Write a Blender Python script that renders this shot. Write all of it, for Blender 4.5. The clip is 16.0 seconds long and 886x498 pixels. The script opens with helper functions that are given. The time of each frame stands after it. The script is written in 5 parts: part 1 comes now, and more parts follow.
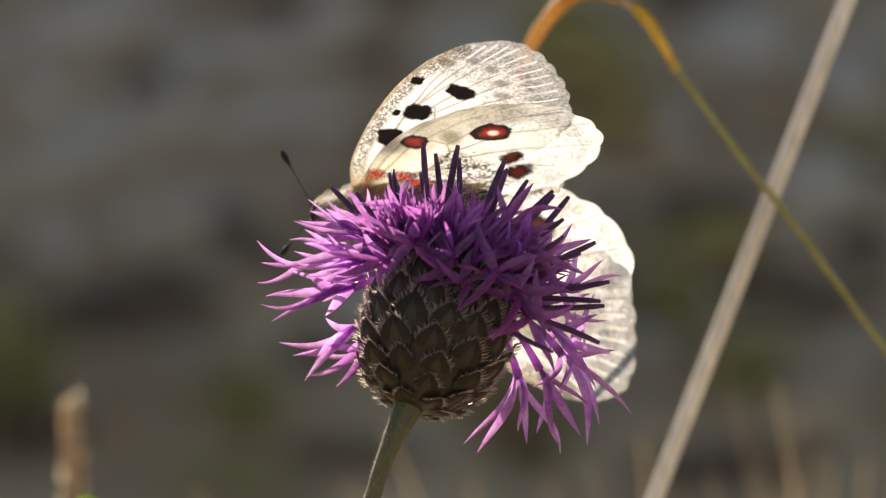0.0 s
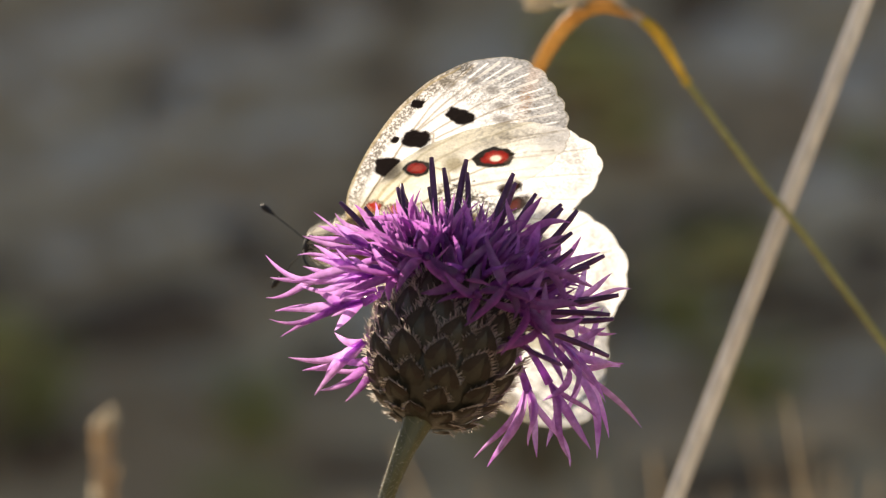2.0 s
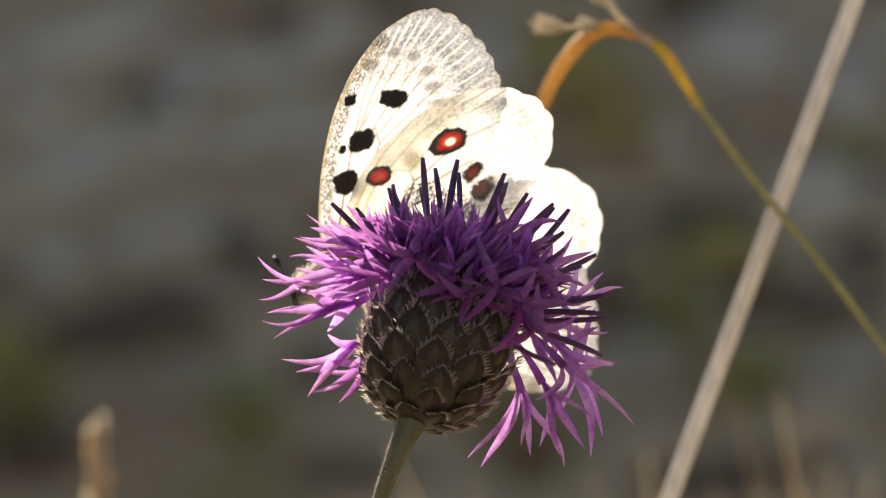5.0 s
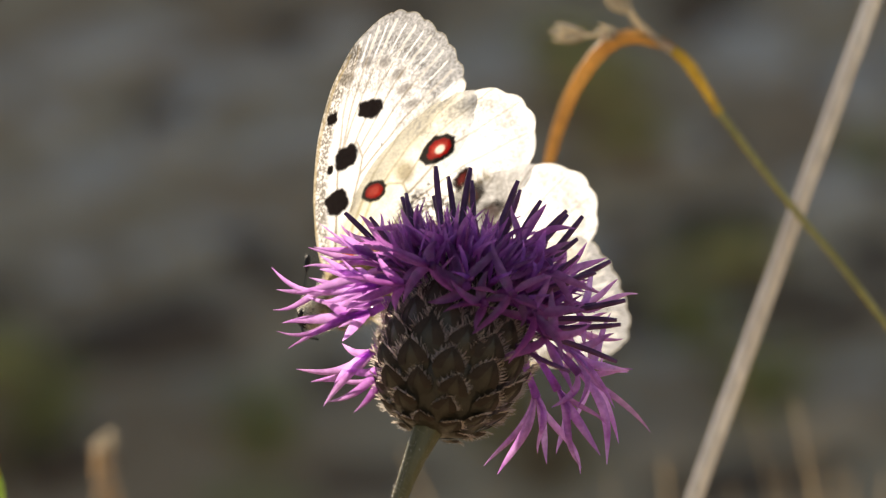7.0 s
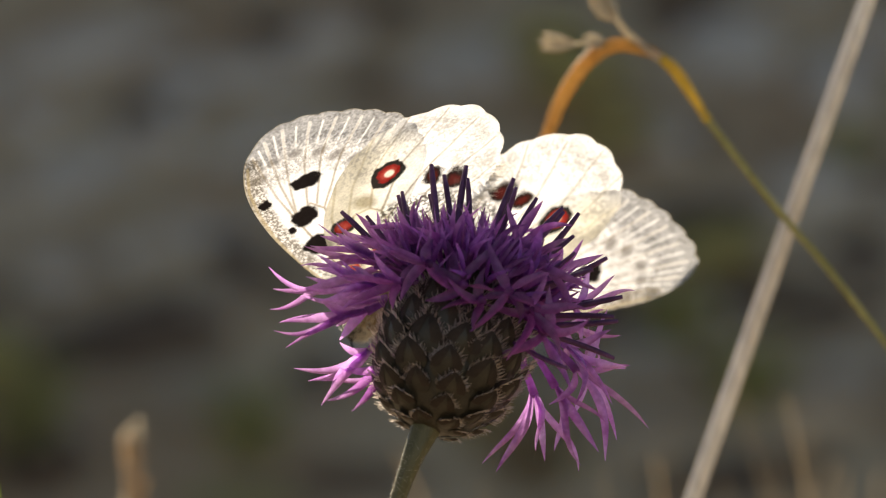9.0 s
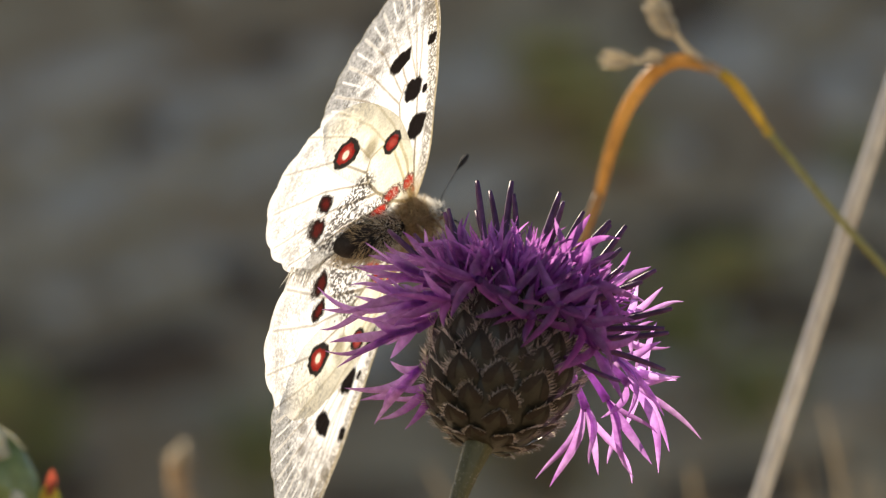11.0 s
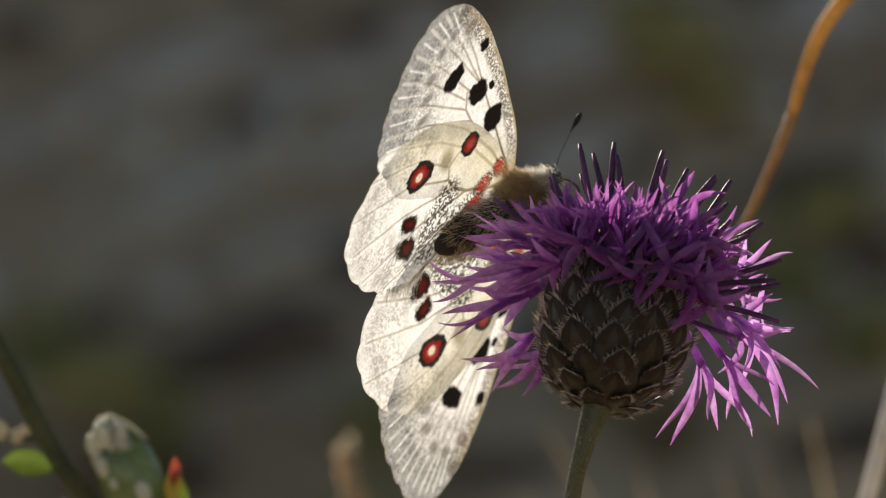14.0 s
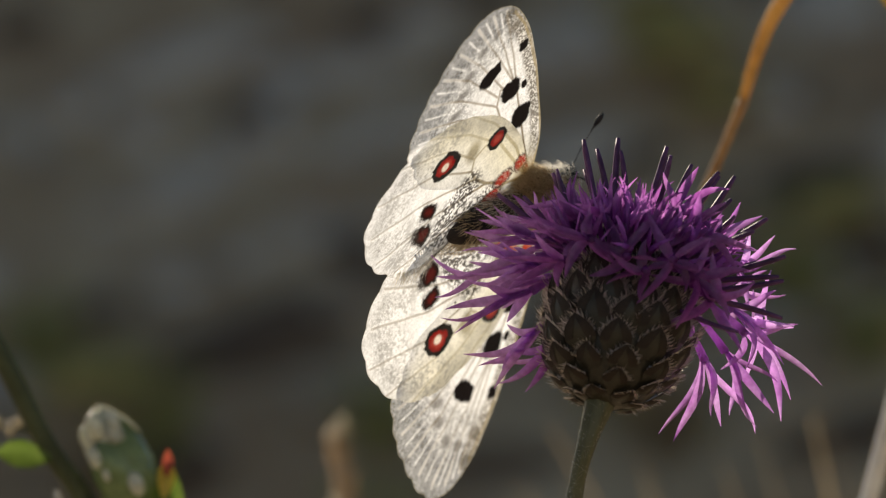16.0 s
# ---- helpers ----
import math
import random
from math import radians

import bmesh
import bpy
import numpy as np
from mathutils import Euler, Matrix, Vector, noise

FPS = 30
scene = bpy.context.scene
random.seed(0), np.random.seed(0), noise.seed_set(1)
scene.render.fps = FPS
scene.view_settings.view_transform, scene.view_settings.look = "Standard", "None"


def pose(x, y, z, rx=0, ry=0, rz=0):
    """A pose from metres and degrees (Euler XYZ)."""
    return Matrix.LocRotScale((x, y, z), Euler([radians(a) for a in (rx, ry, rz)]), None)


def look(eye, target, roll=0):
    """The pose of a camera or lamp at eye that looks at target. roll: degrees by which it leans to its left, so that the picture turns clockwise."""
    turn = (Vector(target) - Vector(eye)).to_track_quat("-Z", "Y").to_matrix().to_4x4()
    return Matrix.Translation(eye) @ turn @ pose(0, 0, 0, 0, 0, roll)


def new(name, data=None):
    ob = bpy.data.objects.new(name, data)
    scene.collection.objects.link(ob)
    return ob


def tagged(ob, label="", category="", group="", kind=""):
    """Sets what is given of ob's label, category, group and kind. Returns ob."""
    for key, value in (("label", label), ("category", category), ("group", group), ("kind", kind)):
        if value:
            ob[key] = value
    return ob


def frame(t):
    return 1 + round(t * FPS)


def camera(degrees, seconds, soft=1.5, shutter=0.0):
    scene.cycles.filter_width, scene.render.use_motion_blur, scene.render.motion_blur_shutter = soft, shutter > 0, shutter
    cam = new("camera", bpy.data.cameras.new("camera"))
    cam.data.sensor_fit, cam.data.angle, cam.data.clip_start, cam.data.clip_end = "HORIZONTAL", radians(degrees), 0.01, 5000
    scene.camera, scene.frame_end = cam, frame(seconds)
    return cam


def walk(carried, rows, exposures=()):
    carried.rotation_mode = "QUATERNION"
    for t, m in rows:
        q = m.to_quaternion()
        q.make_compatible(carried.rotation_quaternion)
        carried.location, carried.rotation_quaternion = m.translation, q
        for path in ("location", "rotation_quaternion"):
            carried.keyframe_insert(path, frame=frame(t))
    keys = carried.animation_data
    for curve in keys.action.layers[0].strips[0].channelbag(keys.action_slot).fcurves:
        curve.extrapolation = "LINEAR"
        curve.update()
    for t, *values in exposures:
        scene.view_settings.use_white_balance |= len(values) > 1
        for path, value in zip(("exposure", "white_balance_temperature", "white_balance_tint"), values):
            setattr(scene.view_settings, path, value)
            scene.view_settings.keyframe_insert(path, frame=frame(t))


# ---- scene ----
cam = camera(10.0, 16.0, soft=1.2)
cam.data.dof.use_dof = True
cam.data.dof.focus_distance = 0.750
cam.data.dof.aperture_fstop = 18
cam.data.dof.aperture_blades = 0
walk(cam, [
    (0, pose(0.0064, -0.7430, 0.4235, 90.00, -0.00, -0.00)),
    (0.5, pose(0.0064, -0.7430, 0.4235, 90.11, 0.20, 0.01)),
    (1, pose(0.0064, -0.7430, 0.4235, 90.03, 0.40, -0.08)),
    (1.5, pose(0.0064, -0.7430, 0.4235, 90.11, 0.40, 0.02)),
    (2, pose(0.0064, -0.7430, 0.4235, 90.16, 0.30, 0.10)),
    (2.5, pose(0.0064, -0.7430, 0.4235, 90.16, 0.50, 0.05)),
    (3, pose(0.0064, -0.7430, 0.4235, 90.17, 0.60, 0.09)),
    (3.5, pose(0.0064, -0.7430, 0.4235, 90.12, 0.50, 0.14)),
    (4, pose(0.0064, -0.7430, 0.4235, 90.14, 0.60, 0.12)),
    (4.2, pose(0.0064, -0.7430, 0.4235, 90.14, 0.60, 0.06)),
    (6.3, pose(0.0064, -0.7430, 0.4235, 90.24, 1.10, 0.12)),
    (6.5, pose(0.0064, -0.7430, 0.4235, 90.25, 1.10, 0.18)),
    (7, pose(0.0064, -0.7430, 0.4235, 90.26, 1.40, 0.17)),
    (7.5, pose(0.0064, -0.7430, 0.4235, 90.17, 1.50, 0.13)),
    (8, pose(0.0064, -0.7430, 0.4235, 90.25, 1.50, 0.18)),
    (8.5, pose(0.0060, -0.7430, 0.4235, 90.27, 1.60, 0.23)),
    (8.7, pose(0.0054, -0.7430, 0.4235, 90.22, 1.70, 0.13)),
    (10.8, pose(-0.0041, -0.7430, 0.4235, 90.55, 3.00, -0.25)),
    (11, pose(-0.0041, -0.7430, 0.4235, 90.45, 3.30, -0.12)),
    (11.5, pose(-0.0041, -0.7430, 0.4235, 90.26, 4.70, 0.34)),
    (12, pose(-0.0041, -0.7430, 0.4235, 90.00, 5.70, 0.68)),
    (12.5, pose(-0.0041, -0.7430, 0.4235, 89.79, 6.40, 1.24)),
    (13, pose(-0.0041, -0.7430, 0.4235, 90.10, 6.80, 1.21)),
    (13.5, pose(-0.0041, -0.7430, 0.4235, 90.21, 6.80, 1.10)),
    (14, pose(-0.0041, -0.7430, 0.4235, 90.20, 6.70, 1.12)),
    (14.5, pose(-0.0041, -0.7430, 0.4235, 90.21, 6.60, 1.22)),
    (15, pose(-0.0041, -0.7430, 0.4235, 90.10, 6.50, 1.29)),
    (15.5, pose(-0.0041, -0.7430, 0.4235, 90.07, 6.50, 1.20)),
    (16, pose(-0.0041, -0.7430, 0.4235, 90.15, 6.50, 1.16))
], exposures=[(0, 0.60, 8000, 13), (4.2, 0.69, 8000, 13), (6.5, 0.64, 7950, 13), (8.0, 0.55, 7900, 12), (8.7, 0.46, 7900, 12), (11, 0.66, 7800, 11), (12.6, 0.46, 7600, 10), (13.4, 0.07, 7600, 10), (16, -0.03, 7600, 10)])

# ---- sky and sun: late sun behind the flower, from the upper left ----
SUN_EL, SUN_AZ = radians(31), radians(-24)
world = bpy.data.worlds.new("sky")
scene.world = world
world.use_nodes = True
wn = world.node_tree
sky = wn.nodes.new("ShaderNodeTexSky")
sky.sky_type = "NISHITA"
sky.sun_disc = False
sky.sun_elevation = SUN_EL
sky.sun_rotation = SUN_AZ
sky.altitude = 1800
wn.nodes["Background"].inputs["Strength"].default_value = 0.10
wn.links.new(sky.outputs[0], wn.nodes["Background"].inputs["Color"])
sun_data = bpy.data.lights.new("sun", "SUN")
sun_data.energy = 5.0
sun_data.angle = radians(0.53)
sun_data.color = (1.0, 0.94, 0.86)
sun = new("sun", sun_data)
sun_dir = Vector((math.sin(SUN_AZ) * math.cos(SUN_EL), math.cos(SUN_AZ) * math.cos(SUN_EL), math.sin(SUN_EL)))
sun.matrix_world = look(sun_dir * 20, (0, 0, 0))


# ---- materials ----
def mat_base(name):
    m = bpy.data.materials.new(name)
    m.use_nodes = True
    nt = m.node_tree
    nt.nodes.clear()
    out = nt.nodes.new("ShaderNodeOutputMaterial")
    return m, nt, out


def node(nt, kind, **values):
    n = nt.nodes.new(kind)
    for k, v in values.items():
        if k in n.inputs:
            n.inputs[k].default_value = v
    return n


def ramp(nt, stops):
    r = nt.nodes.new("ShaderNodeValToRGB")
    e = r.color_ramp.elements
    while len(e) < len(stops):
        e.new(0.5)
    for el, (p, c) in zip(e, stops):
        el.position, el.color = p, (*c, 1)
    return r


def noise_tex(nt, scale, detail=4.0, rough=0.55, coord="Object", stretch=None):
    tc = nt.nodes.new("ShaderNodeTexCoord")
    n = node(nt, "ShaderNodeTexNoise", Scale=scale, Detail=detail, Roughness=rough)
    if stretch:
        mp = nt.nodes.new("ShaderNodeMapping")
        mp.inputs["Scale"].default_value = stretch
        nt.links.new(tc.outputs[coord], mp.inputs[0])
        nt.links.new(mp.outputs[0], n.inputs["Vector"])
    else:
        nt.links.new(tc.outputs[coord], n.inputs["Vector"])
    return n


def mix_rgb(nt, kind, fac, a, b):
    m = nt.nodes.new("ShaderNodeMix")
    m.data_type, m.blend_type = "RGBA", kind
    for sock, v in ((m.inputs[0], fac), (m.inputs[6], a), (m.inputs[7], b)):
        if isinstance(v, bpy.types.NodeSocket):
            nt.links.new(v, sock)
        elif sock == m.inputs[0]:
            sock.default_value = v
        else:
            sock.default_value = (*v, 1)
    return m.outputs[2]


def surface(name, stops, scale, fine=None, rough=0.7, bump=0.3, through_light=0.0, spread=0.0, coat=0.0, stretch=None, hue_by_object=0.0, front=1.0, spec=0.5):
    """A surface with two scales of variation; through_light: how much passes a thin blade; front: below 1 darkens the
    reflected colour to deepen shaded sides.
    """
    m, nt, out = mat_base(name)
    n1 = noise_tex(nt, scale, stretch=stretch)
    r = ramp(nt, stops)
    nt.links.new(n1.outputs[0], r.inputs[0])
    n2 = noise_tex(nt, fine or scale * 9, detail=3, stretch=stretch)
    r2 = ramp(nt, [(0.3, (0.72, 0.72, 0.72)), (0.7, (1.2, 1.2, 1.2))])
    nt.links.new(n2.outputs[0], r2.inputs[0])
    col = mix_rgb(nt, "MULTIPLY", 0.8, r.outputs[0], r2.outputs[0])
    if hue_by_object:
        oi = nt.nodes.new("ShaderNodeObjectInfo")
        mr = node(nt, "ShaderNodeMapRange")
        mr.inputs["To Min"].default_value, mr.inputs["To Max"].default_value = 1 - hue_by_object, 1 + hue_by_object
        nt.links.new(oi.outputs["Random"], mr.inputs["Value"])
        hsv = node(nt, "ShaderNodeHueSaturation")
        nt.links.new(mr.outputs[0], hsv.inputs["Value"])
        nt.links.new(col, hsv.inputs["Color"])
        col = hsv.outputs[0]
    p = node(nt, "ShaderNodeBsdfPrincipled", Roughness=rough)
    p.inputs["Specular IOR Level"].default_value = spec
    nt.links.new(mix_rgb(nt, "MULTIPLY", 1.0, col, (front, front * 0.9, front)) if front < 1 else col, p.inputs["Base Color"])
    if coat:
        p.inputs["Coat Weight"].default_value = coat
        p.inputs["Coat Roughness"].default_value = 0.07
    b = node(nt, "ShaderNodeBump", Strength=bump, Distance=0.0002)
    nt.links.new(n2.outputs[0], b.inputs["Height"])
    nt.links.new(b.outputs[0], p.inputs["Normal"])
    last = p.outputs[0]
    if through_light:
        tr = nt.nodes.new("ShaderNodeBsdfTranslucent")
        nt.links.new(col, tr.inputs["Color"])
        mx = nt.nodes.new("ShaderNodeMixShader")
        mx.inputs[0].default_value = through_light
        nt.links.new(last, mx.inputs[1])
        nt.links.new(tr.outputs[0], mx.inputs[2])
        last = mx.outputs[0]
    nt.links.new(last, out.inputs[0])
    return m


def wing_surface():
    """Wing membrane: scale colours stored on the mesh, light passing through, margins with few scales partly clear."""
    m, nt, out = mat_base("wing_scales")
    at = nt.nodes.new("ShaderNodeAttribute")
    at.attribute_name = "scales"
    cl = nt.nodes.new("ShaderNodeAttribute")
    cl.attribute_name = "bare"
    n = noise_tex(nt, 2600, detail=2)
    r = ramp(nt, [(0.32, (0.74, 0.74, 0.74)), (0.6, (1.06, 1.06, 1.06))])
    nt.links.new(n.outputs[0], r.inputs[0])
    col = mix_rgb(nt, "MULTIPLY", 0.7, at.outputs["Color"], r.outputs[0])
    blotch = noise_tex(nt, 480, detail=3)
    r3 = ramp(nt, [(0.35, (0.84, 0.84, 0.83)), (0.6, (1.04, 1.04, 1.04))])
    nt.links.new(blotch.outputs[0], r3.inputs[0])
    col = mix_rgb(nt, "MULTIPLY", 0.9, col, r3.outputs[0])
    p = node(nt, "ShaderNodeBsdfPrincipled", Roughness=0.55)
    p.inputs["Specular IOR Level"].default_value = 0.25
    nt.links.new(col, p.inputs["Base Color"])
    b = node(nt, "ShaderNodeBump", Strength=0.25, Distance=0.0001)
    nt.links.new(n.outputs[0], b.inputs["Height"])
    nt.links.new(b.outputs[0], p.inputs["Normal"])
    tr = nt.nodes.new("ShaderNodeBsdfTranslucent")
    nt.links.new(col, tr.inputs["Color"])
    mx = nt.nodes.new("ShaderNodeMixShader")
    mx.inputs[0].default_value = 0.77
    nt.links.new(p.outputs[0], mx.inputs[1])
    nt.links.new(tr.outputs[0], mx.inputs[2])
    tp = nt.nodes.new("ShaderNodeBsdfTransparent")
    mx2 = nt.nodes.new("ShaderNodeMixShader")
    nt.links.new(cl.outputs["Fac"], mx2.inputs[0])
    nt.links.new(mx.outputs[0], mx2.inputs[1])
    nt.links.new(tp.outputs[0], mx2.inputs[2])
    nt.links.new(mx2.outputs[0], out.inputs[0])
    return m


M_WING = wing_surface()
# low front: shade put into the reflected colour, full colour kept for light passing through
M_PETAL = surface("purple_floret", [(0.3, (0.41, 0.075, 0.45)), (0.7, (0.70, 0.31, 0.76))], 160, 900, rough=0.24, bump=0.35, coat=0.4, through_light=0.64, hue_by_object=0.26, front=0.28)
# outer florets are paler, and lightened further here to look more lit
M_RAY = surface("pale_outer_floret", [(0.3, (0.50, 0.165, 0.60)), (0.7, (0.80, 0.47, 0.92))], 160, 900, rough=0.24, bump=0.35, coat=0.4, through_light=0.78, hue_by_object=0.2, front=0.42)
M_ANTHER = surface("dark_anther", [(0.3, (0.055, 0.016, 0.055)), (0.7, (0.14, 0.05, 0.14))], 260, 1200, rough=0.5, bump=0.4, spec=0.3, hue_by_object=0.2)
M_BRACT = surface("bract_green", [(0.3, (0.020, 0.016, 0.010)), (0.7, (0.042, 0.034, 0.022))], 300, 1800, rough=0.36, bump=0.35, hue_by_object=0.2, spec=0.3)
# reflected colour darkened so that bristles look pale only against the sun
M_FRINGE = surface("bract_fringe", [(0.3, (0.78, 0.66, 0.55)), (0.7, (0.93, 0.85, 0.77))], 500, 2500, rough=0.4, bump=0.1, through_light=0.7, front=0.3)
M_RIM = surface("bract_rim", [(0.3, (0.016, 0.010, 0.007)), (0.7, (0.040, 0.026, 0.017))], 500, 2500, rough=0.6, bump=0.2, spec=0.2)
M_STEM = surface("green_stem", [(0.3, (0.062, 0.060, 0.026)), (0.7, (0.125, 0.115, 0.055))], 120, 1500, rough=0.42, bump=0.5, stretch=(1, 1, 0.15), spec=0.3)
M_STRAW = surface("dry_straw", [(0.3, (0.66, 0.59, 0.50)), (0.7, (0.92, 0.88, 0.81))], 60, 700, rough=0.3, bump=0.2, coat=0.5, through_light=0.3, stretch=(1, 1, 0.25))
M_GRASS = surface("green_culm", [(0.3, (0.32, 0.29, 0.08)), (0.7, (0.48, 0.43, 0.15))], 80, 700, rough=0.5, bump=0.2, through_light=0.2)
M_ORANGE = surface("orange_sheath", [(0.3, (0.50, 0.29, 0.09)), (0.7, (0.76, 0.51, 0.20))], 90, 800, rough=0.5, bump=0.2, through_light=0.6)
M_YELLOW = surface("yellow_sheath", [(0.3, (0.60, 0.42, 0.05)), (0.7, (0.80, 0.58, 0.10))], 90, 800, rough=0.5, bump=0.2, through_light=0.4)
M_LEAFTIP = surface("brown_leaf_tip", [(0.3, (0.42, 0.23, 0.085)), (0.7, (0.62, 0.41, 0.19))], 90, 800, rough=0.6, bump=0.2, through_light=0.4)
M_TAN = surface("tan_leaf", [(0.3, (0.30, 0.19, 0.11)), (0.7, (0.50, 0.36, 0.24))], 90, 800, rough=0.6, bump=0.2, through_light=0.3)
M_HUSK = surface("pale_husk", [(0.3, (0.60, 0.52, 0.38)), (0.7, (0.82, 0.75, 0.60))], 200, 1200, rough=0.6, bump=0.2, through_light=0.55)
M_SEED = surface("brown_seed_head", [(0.3, (0.42, 0.28, 0.15)), (0.7, (0.68, 0.52, 0.34))], 260, 1200, rough=0.7, bump=0.5, through_light=0.3)
M_LEAF = surface("green_leaf", [(0.3, (0.085, 0.15, 0.018)), (0.7, (0.19, 0.27, 0.05))], 150, 900, rough=0.4, bump=0.3, through_light=0.55)
M_CAPSULE = surface("green_capsule", [(0.3, (0.17, 0.24, 0.09)), (0.7, (0.32, 0.39, 0.18))], 160, 500, rough=0.25, bump=0.4, through_light=0.5, coat=1.0)
# colour of the capsule's pale crown and of its built-on highlights
M_PALEGLOSS = surface("pale_crown_glint", [(0.3, (0.66, 0.64, 0.46)), (0.7, (0.88, 0.86, 0.70))], 300, 900, rough=0.3, bump=0.2, coat=0.3, through_light=0.4)
M_DARKSTEM = surface("olive_stem", [(0.3, (0.044, 0.050, 0.018)), (0.7, (0.095, 0.10, 0.040))], 110, 900, rough=0.55, bump=0.3, spec=0.25)
M_REDTIP = surface("red_leaf_tip", [(0.3, (0.36, 0.06, 0.04)), (0.7, (0.52, 0.11, 0.06))], 150, 900, rough=0.45, bump=0.2, through_light=0.45)
M_FUR = surface("tan_fur", [(0.3, (0.42, 0.32, 0.19)), (0.7, (0.70, 0.58, 0.40))], 700, 3000, rough=0.8, bump=0.2, through_light=0.7)
M_PALEFUR = surface("pale_fur", [(0.3, (0.62, 0.58, 0.50)), (0.7, (0.86, 0.83, 0.75))], 700, 3000, rough=0.8, bump=0.2, through_light=0.7)
M_ABDOMEN = surface("dark_abdomen", [(0.3, (0.014, 0.011, 0.010)), (0.7, (0.05, 0.038, 0.030))], 500, 2500, rough=0.75, bump=0.6, spec=0.25)
M_BLACK = surface("black_chitin", [(0.3, (0.010, 0.009, 0.010)), (0.7, (0.035, 0.03, 0.03))], 500, 2500, rough=0.65, bump=0.4, spec=0.25)
M_ROCK = surface("grey_rock", [(0.3, (0.41, 0.355, 0.285)), (0.55, (0.49, 0.435, 0.355)), (0.75, (0.58, 0.52, 0.43))], 16, 90, rough=0.9, bump=1.0, hue_by_object=0.14)
M_TANROCK = surface("tan_rock", [(0.3, (0.26, 0.195, 0.125)), (0.7, (0.40, 0.315, 0.215))], 16, 90, rough=0.9, bump=1.0, hue_by_object=0.14)
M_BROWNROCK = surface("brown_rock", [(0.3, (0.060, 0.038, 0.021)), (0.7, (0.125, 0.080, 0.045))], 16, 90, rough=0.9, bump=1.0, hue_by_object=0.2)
M_MOSSROCK = surface("mossy_rock", [(0.3, (0.17, 0.16, 0.05)), (0.7, (0.30, 0.275, 0.11))], 16, 90, rough=0.9, bump=1.0, hue_by_object=0.15)
M_MOSS = surface("moss", [(0.3, (0.52, 0.47, 0.16)), (0.7, (0.68, 0.61, 0.28))], 60, 400, rough=0.9, bump=1.0, through_light=0.2)
M_DRYGRASS = surface("dry_grass", [(0.3, (0.26, 0.19, 0.11)), (0.7, (0.44, 0.35, 0.22))], 40, 400, rough=0.7, bump=0.2, through_light=0.5)
M_GREENGRASS = surface("green_grass", [(0.3, (0.26, 0.26, 0.08)), (0.7, (0.42, 0.40, 0.15))], 40, 400, rough=0.7, bump=0.2, through_light=0.3)
M_SOIL = surface("stony_soil", [(0.28, (0.24, 0.150, 0.080)), (0.42, (0.32, 0.228, 0.135)), (0.55, (0.38, 0.293, 0.182)), (0.72, (0.46, 0.365, 0.238))], 9, 120, rough=0.95, bump=1.0)

MM = 0.001


# ---- mesh helpers ----
def part(name, bm, material, parent, label="", smooth=True):
    me = bpy.data.meshes.new(name)
    bm.to_mesh(me)
    bm.free()
    mats = material if isinstance(material, (list, tuple)) else [material]
    for m in mats:
        me.materials.append(m)
    if smooth:
        me.polygons.foreach_set("use_smooth", [True] * len(me.polygons))
    ob = new(name, me)
    ob.parent = parent
    if label:
        tagged(ob, label)
    return ob


def share(name, me, parent, m, label=""):
    ob = new(name, me)
    ob.parent = parent
    ob.matrix_basis = m
    if label:
        tagged(ob, label)
    return ob


def thing(name, label, category, m=None, group="", kind=""):
    ob = new(name)
    ob.empty_display_size = 0.01
    if m is not None:
        ob.matrix_basis = m
    return tagged(ob, label, category, group, kind)


def smooth_path(points, n):
    """Catmull-Rom through the points, n samples."""
    p = [Vector(q) for q in points]
    p = [p[0] * 2 - p[1]] + p + [p[-1] * 2 - p[-2]]
    k = len(p) - 3
    out = []
    for i in range(n):
        s = i / (n - 1) * k
        j = min(int(s), k - 1)
        t = s - j
        a, b, c, d = p[j:j + 4]
        out.append(0.5 * ((2 * b) + (c - a) * t + (2 * a - 5 * b + 4 * c - d) * t * t + (3 * b - a - 3 * c + d) * t ** 3))
    return out


def tube(bm, path, radii, seg=8, flat=1.0, mat=0, side=None):
    """A closed tube along path; flat squeezes it across 'side'."""
    rings = []
    up = Vector(side) if side else Vector((0.3, 0.9, 0.2))
    n = len(path)
    for i, p in enumerate(path):
        d = (path[min(i + 1, n - 1)] - path[max(i - 1, 0)]).normalized()
        x = d.cross(up)
        if x.length < 1e-6:
            x = d.cross(Vector((1, 0, 0.1)))
        x.normalize()
        y = x.cross(d)
        r = radii[i] if hasattr(radii, "__len__") else radii
        rings.append([bm.verts.new(p + x * (r * math.cos(a)) + y * (r * flat * math.sin(a))) for a in [2 * math.pi * k / seg for k in range(seg)]])
    for a, b in zip(rings, rings[1:]):
        for k in range(seg):
            f = bm.faces.new((a[k], a[(k + 1) % seg], b[(k + 1) % seg], b[k]))
            f.material_index = mat
    for ring, rev in ((rings[0], True), (rings[-1], False)):
        f = bm.faces.new(ring[::-1] if rev else ring)
        f.material_index = mat
    return rings


